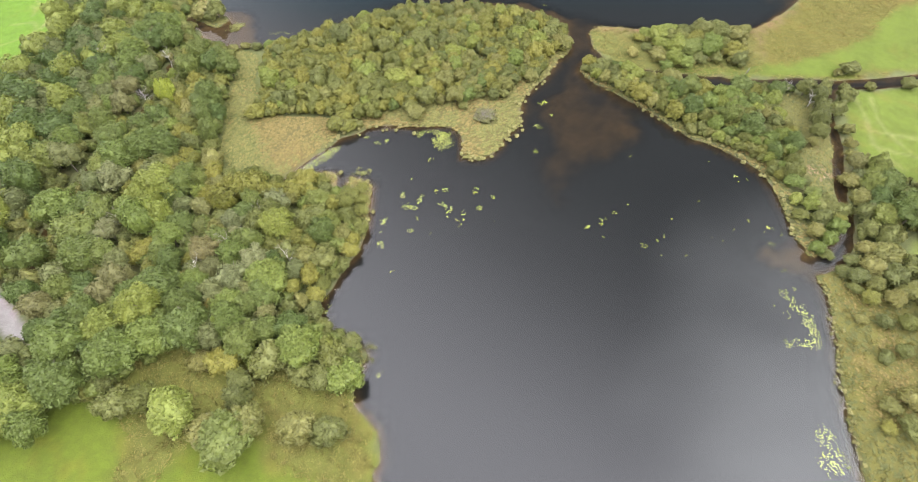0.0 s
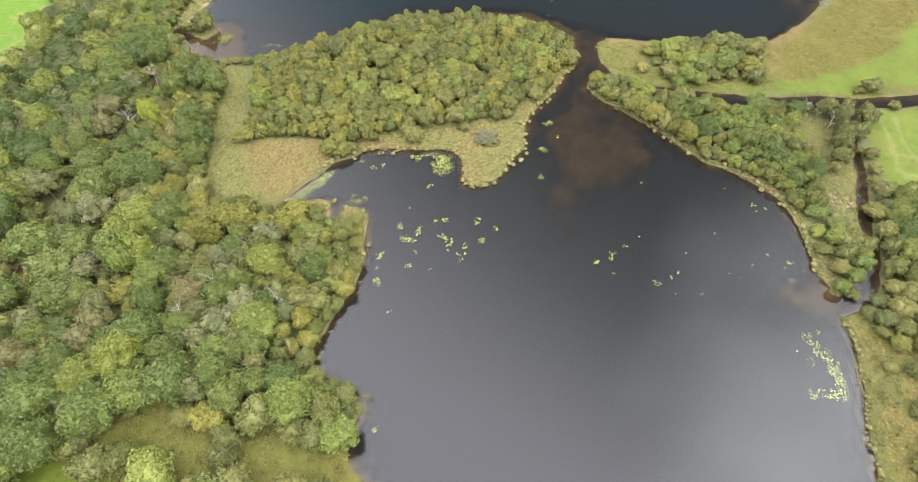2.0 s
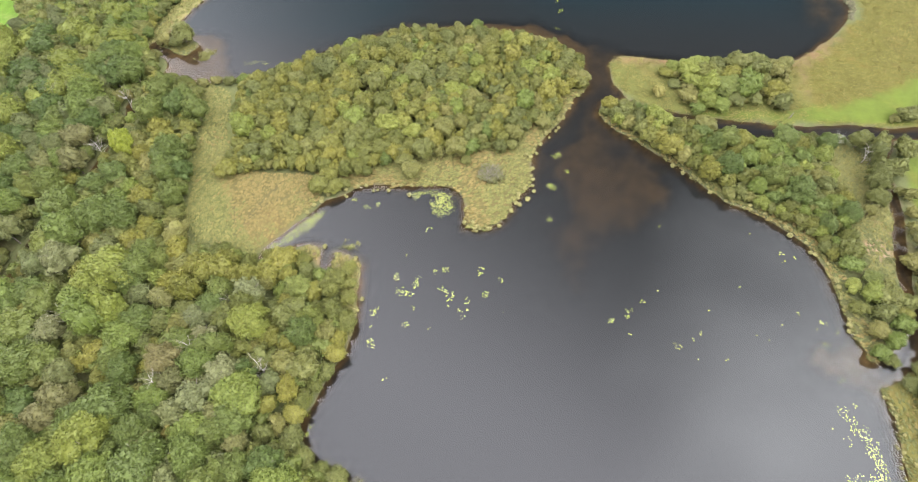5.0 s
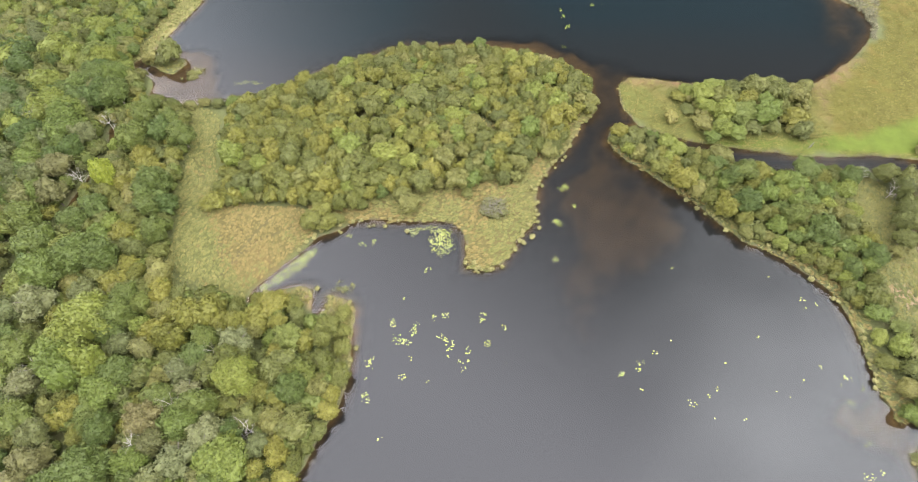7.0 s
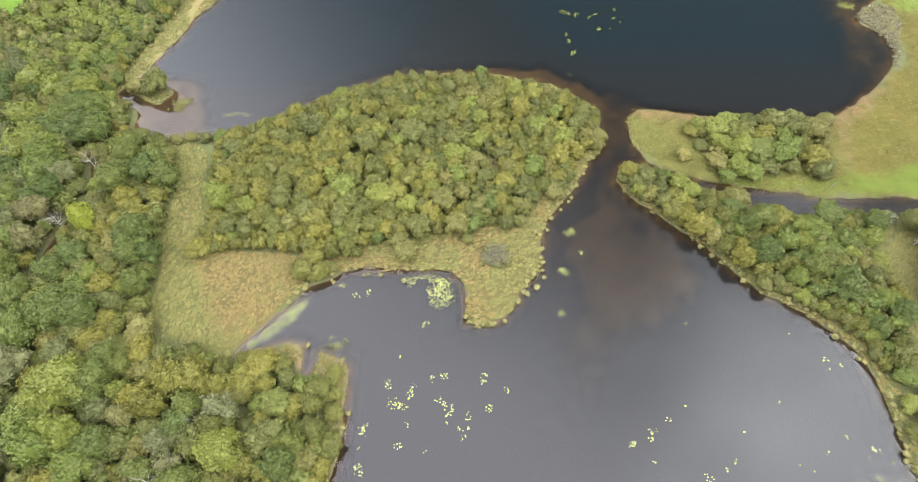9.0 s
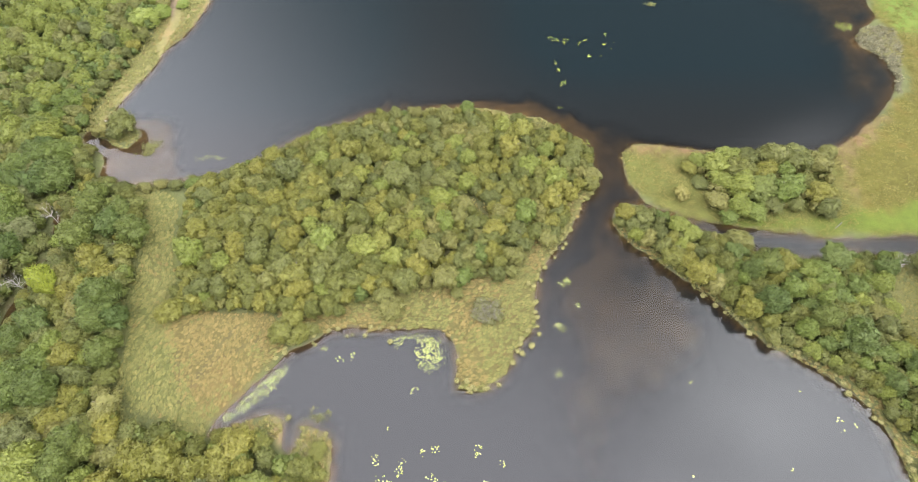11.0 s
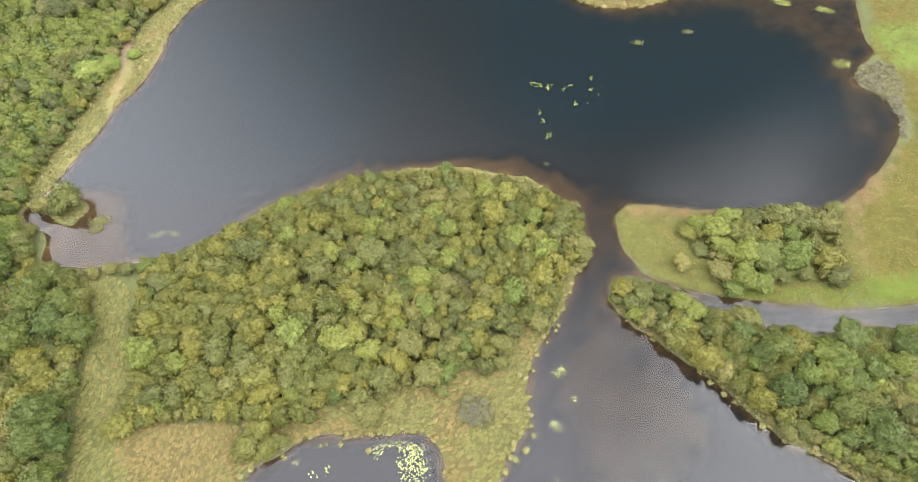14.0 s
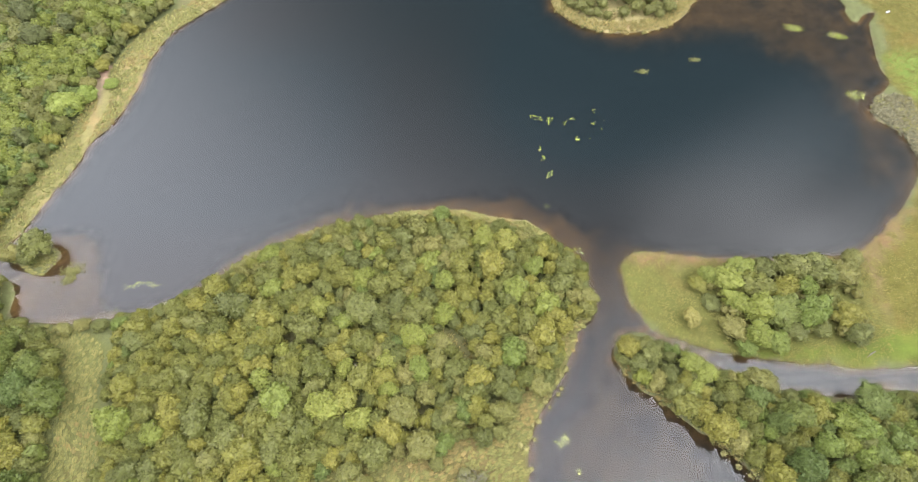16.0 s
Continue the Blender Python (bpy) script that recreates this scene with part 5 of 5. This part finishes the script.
for name, outline, forms, mat, rate, off, text in (
        ("reed_bed", EAST_BANK, REEDS, SEDGE, 0.5, (), "tan and green rank sedge on the east bank"),
        ("reed_bed", ISLE_RING, REEDS, REED_TAN, 4.5, (NORTH_ISLE_WOOD,), "straw-coloured reed fringe round the far island"),
        ("reed_bed", WEST_EDGE, REEDS, REED, 0.9, (SAND_WEST,), "straw-green reed fringe along the far west shore"),
        ("reed_bed", ISLAND_RIM, REEDS, REED, 1.5, (), "thin straw-green sedge rim along the island"),
        ("reed_bed", BAND_EDGE, LOW_TUFTS, REED, 1.0, (), "straw-green sedge along the bank's foot"),
        ("reed_bed", WEST_EDGE_SOUTH, REEDS, REED, 1.2, (), "straw-green sedge along the wood's shore"),
        ("reed_bed", PENINSULA, LOW_TUFTS, SEDGE, 2.4, (PEN_WOOD,), "olive rough grass of the peninsula"),
        ("reed_bed", PEN_RUSSET, LOW_TUFTS, SEDGE, 1.2, (PEN_WOOD,), "russet dry rushes along the peninsula's shore"),
        ("reed_bed", MEADOW, LOW_TUFTS, SEDGE, 1.8, (MEADOW_GREEN,), "olive and tan rush meadow"),
        ("reed_bed", SPIT_SEDGE, REEDS, REED_TAN, 2.6, (), "brownish sedge on a low spit beside the wood"),
        ("reed_bed", NE_REEDS, REEDS, REED_PALE, 1.5, (), "bleached pale reeds on a bulge of the east shore"),
        ("reed_bed", SCRUB, LOW_TUFTS, SEDGE, 2.0, (), "dull olive rough grass beside the stream"),
        ("reed_bed", GLADE, REEDS, REED_TAN, 1.6, (), "bracken and dry grass in the island's glade"),
        ("reed_bed", PASTURE_ROUGH, REEDS, SEDGE, 0.7, (), "straw tufts of rank grass in the rough pasture"),
        ("reed_bed", PASTURE_ROUGH, LOW_TUFTS, SEDGE, 2.2, (), "tan rank grass in the rough pasture")):
    x, y, z = strewn(outline, rate, off, 0.1)
    trod = np.min([line_gap(x, y, smooth_line(path, False), False) for path in DEER_PATHS], axis=0) < 0.5
    x, y, z = x[~trod], y[~trod], z[~trod]
    ob = scatter_mesh(name, forms, zip(x, y, z, np.random.uniform(0.55, 1.2, len(x))), mat)
    tagged(ob, text, "reeds", kind="stuff")


def lodged_bed(outline, rate, lie, green, dry, share, size, text, off=()):
    """A bed of lodged reeds in two colours that drift into one another, trodden into paths."""
    x, y, z = strewn(outline, rate, off, 0.1)
    trod = np.min([line_gap(x, y, smooth_line(path, False), False) for path in DEER_PATHS], axis=0) < 0.16
    tone = 0.7 * grain(x, y, 8.0, 63) + 0.45 * grain(x, y, 3.0, 64) + np.random.normal(0, 0.25, len(x)) > share
    for mat, pick in ((green, tone & ~trod), (dry, ~tone & ~trod)):
        if pick.sum() > 3:
            ob = scatter_mesh("reed_bed", HUMMOCKS, zip(x[pick], y[pick], z[pick] - 0.03, np.random.uniform(size[0], size[1], int(pick.sum()))), mat, lie)
            tagged(ob, text, "reeds", kind="stuff")


lodged_bed(STRIP, 3.0, 80, LODGED, LODGED_TAN, -0.55, (0.5, 1.05), "pale green lodged reed and sedge bed in a strip between two woods")
lodged_bed(STRIP_MARGIN, 3.0, 80, LODGED_DARK, LODGED, -0.2, (0.45, 0.95), "rank green sedge along the wood's edge")
lodged_bed(SCRUB, 2.4, 60, LODGED_DARK, LODGED, 0.1, (0.4, 0.9), "olive rough sedge in the clearing beside the stream")
lodged_bed(TAN_FEN, 4.0, 50, LODGED, LODGED_TAN, 0.25, (0.4, 0.85), "tan and green lodged reed bed beside the lake")
lodged_bed(EAST_BANK, 3.2, 100, LODGED_DARK, LODGED_TAN, -0.45, (0.3, 0.65), "tan and green sedge hummocks on the east bank")
lodged_bed(ISLET_SHORE, 4.0, 0, LODGED, LODGED_TAN, -0.6, (0.45, 0.9), "yellow-green sedge on the islet")
lodged_bed(WEST_EDGE, 2.6, 60, LODGED, LODGED_TAN, -0.3, (0.45, 1.0), "straw-green lodged reeds along the far west shore", (SAND_WEST_BARE,))
lodged_bed(BAND_EDGE, 2.4, 130, LODGED, LODGED_TAN, 0.0, (0.42, 0.9), "straw-green sedge hummocks along the bank's foot")
lodged_bed(ISLAND_RIM, 2.6, 0, LODGED, LODGED_TAN, 0.1, (0.42, 0.85), "straw-coloured sedge hummocks along the island's rim")
lodged_bed(WEST_EDGE_SOUTH, 2.6, 90, LODGED, LODGED_TAN, 0.0, (0.42, 0.9), "straw-green sedge hummocks along the wood's shore")
lodged_bed(NE_REEDS, 6, 30, REED_PALE_LOW, LODGED, -0.5, (0.26, 0.5), "bleached grey lodged reeds on a bulge of the east shore")
lodged_bed(ISLE_RING, 0.5, 30, LODGED_TAN, LODGED, 0.0, (0.5, 1.0), "straw-coloured lodged reeds round the far island")
lodged_bed(SOUTH_FRINGE, 3.2, 20, LODGED, LODGED_TAN, -0.15, (0.45, 1.0), "yellow-green and tan sedge fringe and spit along the island")


def tussock_mesh(seed):
    """A round sedge tussock: a dense dome of blades over a dark stool."""
    rng = np.random.default_rng(seed)
    v, f = BALL
    verts = [v * np.array([0.46, 0.46, 0.44]) * rng.uniform(0.85, 1.15, (len(v), 1)) + np.array([0, 0, 0.30])]
    tris, count = [f], len(v)
    for k in range(34):
        d = unit(rng.normal(size=3))
        d[2] = abs(d[2]) * 0.9 + 0.1
        a = np.array([0, 0, 0.30]) + d * 0.36
        e = a + d * 0.28 + np.array([0, 0, -0.06])
        s = unit(np.cross(d, rng.normal(size=3))) * 0.09
        verts.append(np.array([a - s, a + s, e]))
        tris.append(np.array([[count, count + 1, count + 2]]))
        count += 3
    return mesh_from("sedge_tussock", np.vstack(verts), np.vstack(tris).tolist(), [TUSSOCK])


TUSSOCKS = [tussock_mesh(980 + k) for k in range(4)]


def tussock(x, y, k):
    ob = new("sedge_tussock", TUSSOCKS[random.randrange(4)])
    ob.matrix_basis = Matrix.LocRotScale((x, y, min(max(float(level(x, y)), -0.12), 0.4)), Euler((0, 0, random.uniform(0, 6.283))), (k, k * random.uniform(0.85, 1.15), k * random.uniform(0.8, 1.2)))
    tagged(ob, "round straw-green sedge tussock at the water's edge", "tussock", "tussocks along the shore")


def tussock_row(points, gap, off=0.5, size=(0.7, 1.25)):
    """Tussocks at uneven steps along a shore."""
    line = smooth_line(points, False, 8)
    run = np.concatenate([[0], np.cumsum(np.hypot(*np.diff(line, axis=0).T))])
    at = 0.0
    while at < run[-1]:
        x, y = np.interp(at, run, line[:, 0]), np.interp(at, run, line[:, 1])
        tussock(x + random.gauss(0, off), y + random.gauss(0, off), random.uniform(*size))
        at += gap * random.uniform(0.5, 1.6)


tussock_row([(-2, 100), (0, 98.5), (3, 98), (6, 99.5), (8, 101.5), (10, 105), (12, 108), (14.2, 110), (14.4, 114), (15.4, 119), (17.8, 123.6), (21, 127.2), (23.8, 131.2), (26, 135)], 1.5)
tussock_row([(-36, 104), (-33, 107), (-28, 109), (-25, 110.5), (-19, 110.5), (-13, 110.5)], 1.9)
tussock_row(BAND_SHORE[4:15], 2.1)
tussock_row([(72.5, 60), (73, 57), (72, 52), (70, 45), (68, 39), (67, 33), (66, 28), (65, 22)], 0.75, 0.4, (0.4, 0.85))
tussock_row([(-25, 91), (-24, 87), (-23, 82), (-23.2, 78), (-24, 73)], 1.8)
for x, y in ((-18.6, 109.4), (-13.7, 108), (4.3, 98.2), (1.5, 98.4), (-31.4, 94.4), (13, 106), (14.6, 108.2)):
    tussock(x, y, random.uniform(1.0, 1.4))


# ---- water lilies ----
def lily_patch(x, y, long, wide, turn, pads, size=0.125):
    """Floating round pads with a notch, some tipped up by the crowd."""
    verts, tris = [], []
    for _ in range(pads):
        a, r = random.uniform(0, 6.283), math.sqrt(random.random()) * (1 + 0.18 * random.gauss(0, 1))
        u, v = math.cos(a) * r * long, math.sin(a) * r * wide
        c, d = math.cos(radians(turn)), math.sin(radians(turn))
        px, py = x + u * c - v * d, y + u * d + v * c
        if level(px, py) > 0.05:
            continue
        k, b, g = size * random.uniform(0.6, 1.35), len(verts), random.uniform(0, 6.283)
        tx, ty = random.gauss(0, 0.10), random.gauss(0, 0.10)
        verts.append((px - x, py - y, 0.02))
        for i in range(8):
            h = g + 0.25 + i * (6.283 - 0.5) / 7
            ex, ey = math.cos(h) * k, math.sin(h) * k
            verts.append((px - x + ex, py - y + ey, max(0.008, 0.025 + ex * tx + ey * ty + 0.008 * math.sin(3 * h))))
        tris += [(b, b + i, b + i + 1) for i in range(1, 8)]
    if not tris:
        return
    ob = new("lily_patch", mesh_from("lily_patch", verts, tris, [PAD]))
    ob.location = (x, y, 0)
    size_word = "dense" if pads > 120 else "small" if pads > 12 else "sparse"
    tagged(ob, size_word + " patch of yellow-green water lily pads afloat on the lake", "water lilies", "water lily patches", "stuff")


BIG_LILIES = [(-6.2, 105, 2.6, 3.0, 0, 330), (-6.6, 108, 2.6, 1.1, -15, 90), (-12.3, 107.9, 1.4, 0.9, 40, 46), (-10, 108.8, 1.2, 0.6, 10, 22), (-34.4, 102.6, 2.2, 1.0, 40, 90), (-36.2, 100.2, 2.2, 1.5, 45, 120), (-39, 97.6, 2.6, 1.2, 42, 110),
              (-42, 95.3, 1.8, 0.8, 40, 46), (64.8, 57.2, 1.2, 1.5, 30, 34), (66, 54.4, 1.5, 2.0, 20, 70), (67, 51, 1.3, 2.2, 0, 80), (67, 47.4, 1.1, 2.2, -10, 80), (65, 46.2, 1.7, 1.1, 0, 46), (62, 46.4, 1.5, 1.1, 0, 30), (63.6, 52.6, 1.0, 1.2, 0, 8),
              (61.4, 28.4, 1.5, 2.2, 0, 80), (61.8, 24.6, 1.9, 2.4, 0, 100), (60, 23.8, 1.6, 1.8, 0, 50), (100.7, 218.1, 2.4, 1.3, -20, 150), (110.5, 214, 2.5, 1.3, -25, 140), (106.1, 192.7, 2.4, 1.7, 0, 130), (-59.4, 156.3, 2.0, 0.7, 10, 26),
              (-56.2, 156.1, 1.6, 0.6, -15, 18), (-62, 150.7, 0.8, 0.5, 0, 6)]
for x, y, a, b, turn, n in BIG_LILIES:
    lily_patch(x, y, a, b, turn, int(n * 1.05), 0.10)
SMALL_LILIES = [(-15.9, 87.2, 9), (-15.4, 86.4, 8), (-11.1, 86.2, 12), (-11.5, 84.9, 20), (-14.4, 83.3, 30), (-12.7, 82.6, 12), (-19.6, 78.6, 16), (-19.2, 79.4, 5), (-13.3, 75.8, 10), (-11.7, 79.6, 5), (-7.7, 87.7, 7), (-5.4, 88.1, 12),
                (1.9, 87.7, 16), (5.9, 85.3, 10), (-6, 83.9, 12), (-5.3, 82.9, 5), (-4.5, 81.8, 22), (-1.1, 80.9, 9), (2.7, 82.3, 12), (-4.7, 79.4, 5), (-2.7, 78.5, 7), (-1.2, 78.9, 4), (-2, 77.4, 6), (-19.6, 72.2, 20), (-17.7, 41.2, 9)]
MORE_LILIES = [(27.2, 75.7, 9), (26.7, 76.1, 4), (30.3, 78, 5), (31, 78.1, 4), (30.2, 76.6, 5), (33.7, 79.7, 6), (30, 72.8, 4), (37.5, 82.3, 4), (-9, 98.5, 9), (-26, 106.8, 8), (-23.1, 104.8, 9), (-21, 105.4, 12), (-25.9, 94.8, 4),
               (-13.8, 91.9, 3), (19, 109.7, 22), (18.2, 110, 8), (17.3, 100.4, 12), (22.9, 113.8, 8), (20.8, 118.9, 22), (22, 119.6, 8), (-29.8, 58.8, 9), (-29.9, 55, 8), (-29, 56.6, 4), (-26, 50.2, 5), (-16.6, 64.8, 3)]
LONE_LILIES = [(41.1, 97.9, 4), (64.3, 90.4, 7), (66.7, 89.1, 4), (64.1, 88.4, 3), (53.5, 82.7, 3), (59.4, 95.5, 2), (63.3, 76.6, 4), (67.3, 74.4, 9), (69.2, 72.6, 3), (65.4, 73.3, 2), (59.2, 74, 3), (66.3, 70.1, 5), (66.4, 62.8, 5), (67, 58.6, 5),
               (46.5, 77.7, 3), (43.3, 72.9, 4), (41.9, 71.5, 3), (38.4, 70, 4), (39.1, 70.2, 2), (38.3, 71, 2), (53.8, 72, 2), (56.2, 71.2, 1), (47.1, 67.3, 2), (41.9, 68, 1), (61.5, 54.9, 1), (-20.1, 75.8, 2), (-8.4, 75.1, 2), (6, 78, 1)]
FAR_LILIES = [(27, 193.4, 13), (28.6, 192.7, 12), (30.7, 191.7, 16), (31.2, 192.4, 8), (34.4, 190.8, 8), (36.3, 191.9, 9), (36.4, 185.3, 15), (42, 193.8, 6), (41.3, 190.2, 6), (42.5, 188.1, 2), (39.3, 185.5, 2), (43.8, 190.8, 1),
              (27.2, 183.5, 8), (27.3, 180.8, 10), (28.1, 175.9, 13), (26.3, 167.3, 4), (30.8, 155.8, 14)]
for x, y, n in SMALL_LILIES + MORE_LILIES + LONE_LILIES + FAR_LILIES:
    k = 0.2 * math.sqrt(n) + 0.1
    lily_patch(x, y, k * 1.2, k * 0.85, random.uniform(0, 180), n, 0.125)


# ---- dead wood, posts ----
def dead_tree(x, y, tall, reach, seed):
    foot = new("dead_tree")
    foot.location = (x, y, float(level(x, y)) - 0.1)
    ob = new("trunk", trunk_mesh("trunk", BARK_PALE, seed, reach, 1, tall, 0.11, 14, 4, 0.42))
    ob.parent = foot
    tagged(foot, "bare bleached dead tree standing among leafy ones", "dead tree")


for k, (x, y, tall, reach) in enumerate(((-51.2, 69.2, 9.2, 2.4), (-70.6, 79, 8.8, 1.9), (-77.2, 76.3, 9, 2.2), (-56.1, 63.5, 8.8, 2.2), (-38.4, 65.7, 7.8, 2), (-46.7, 79.6, 6.5, 2), (-88.8, 122.5, 8.6, 2.6), (-105.6, 140, 8.6, 2.4), (-86.3, 137.9, 8.4, 2.0), (84.5, 118, 7, 1.6), (90, 114, 6, 1.6))):
    dead_tree(x, y, tall, reach, 1200 + k)


def reed_clump(x, y, spread_m, tufts):
    """Reeds that stand in open water."""
    places = [(random.gauss(0, spread_m), random.gauss(0, spread_m * 0.6), -0.15, random.uniform(0.6, 1.0)) for _ in range(tufts)]
    ob = scatter_mesh("reed_clump", REEDS, places, REED)
    ob.location = (x, y, 0)
    tagged(ob, "small clump of straw-green reeds standing in open water", "reeds", "reed clumps", "stuff")


for x, y, r, n in ((56.8, 205.8, 0.7, 26), (70.9, 208.7, 0.8, 14), (-73, 160.6, 1.1, 70), (-73.6, 158.4, 0.8, 34), (-26, 94.5, 1.0, 26), (-19.5, 47, 0.6, 14), (-20, 44.5, 0.5, 10)):
    reed_clump(x, y, r, n)


def box_part(name, parent, size, at, mat, turn=0.0, label=""):
    bm = bmesh.new()
    bmesh.ops.create_cube(bm, size=1)
    bmesh.ops.scale(bm, vec=size, verts=bm.verts)
    bmesh.ops.bevel(bm, geom=bm.edges[:], offset=min(size) * 0.12, segments=1, affect="EDGES")
    me = bpy.data.meshes.new(name)
    bm.to_mesh(me)
    bm.free()
    me.materials.append(mat)
    ob = new(name, me)
    ob.parent, ob.location, ob.rotation_euler = parent, at, (0, 0, turn)
    return tagged(ob, label)


brace = new("gate_post")
brace.location = (79.3, 129.2, float(level(79.3, 129.2)))
box_part("post", brace, (0.16, 0.16, 1.7), (0, 0, 0.7), TIMBER)
strut = box_part("strut", brace, (0.10, 0.10, 1.7), (-0.4, -0.25, 0.6), TIMBER)
strut.rotation_euler = (radians(-20), radians(32), 0)
tagged(brace, "weathered braced timber gate post at the river's edge", "gate post")


def trough(x, y):
    """A low open water trough."""
    foot = new("water_trough")
    foot.location, foot.rotation_euler = (x, y, float(level(x, y))), (0, 0, 0.3)
    foot.scale = (0.6, 0.6, 0.6)
    box_part("base", foot, (1.7, 0.7, 0.1), (0, 0, 0.1), TROUGH)
    for a, b, w, d in ((0, 0.33, 1.7, 0.06), (0, -0.33, 1.7, 0.06), (0.83, 0, 0.06, 0.6), (-0.83, 0, 0.06, 0.6)):
        box_part("side", foot, (w, d, 0.5), (a, b, 0.38), TROUGH)
    tagged(foot, "pale galvanised water trough on turf", "trough")


TROUGH = plain_material("galvanised", ((0.3, (0.30, 0.31, 0.32)), (0.7, (0.40, 0.41, 0.42))), rough=0.45, scale=4.0)
trough(127.5, 221)


def twiggy_bush(x, y, tall, reach, seed):
    """A low sprawling bush, bare but for its grey twigs."""
    foot = new("twiggy_bush")
    foot.location = (x, y, float(level(x, y)) - 0.1)
    for k in range(5):
        ob = new("stem", trunk_mesh("stem", BARK, seed + k, reach * 0.7, 0.3, tall, 0.06, 26, 9, 0.42))
        ob.parent, ob.location = foot, (math.cos(k * 1.26) * 1.3, math.sin(k * 1.26) * 0.9, 0)
    ob = new("foliage", crown_mesh("foliage", LEAF_DULL, seed + 9, reach, 0.1, tall * 0.8, 40, 700, 0.22, 0.22, 0.42))
    ob.parent = foot
    tagged(foot, "sprawling grey-brown twiggy bush on the sedge spit", "bush")


twiggy_bush(5, 112.8, 2.3, 3.3, 1300)
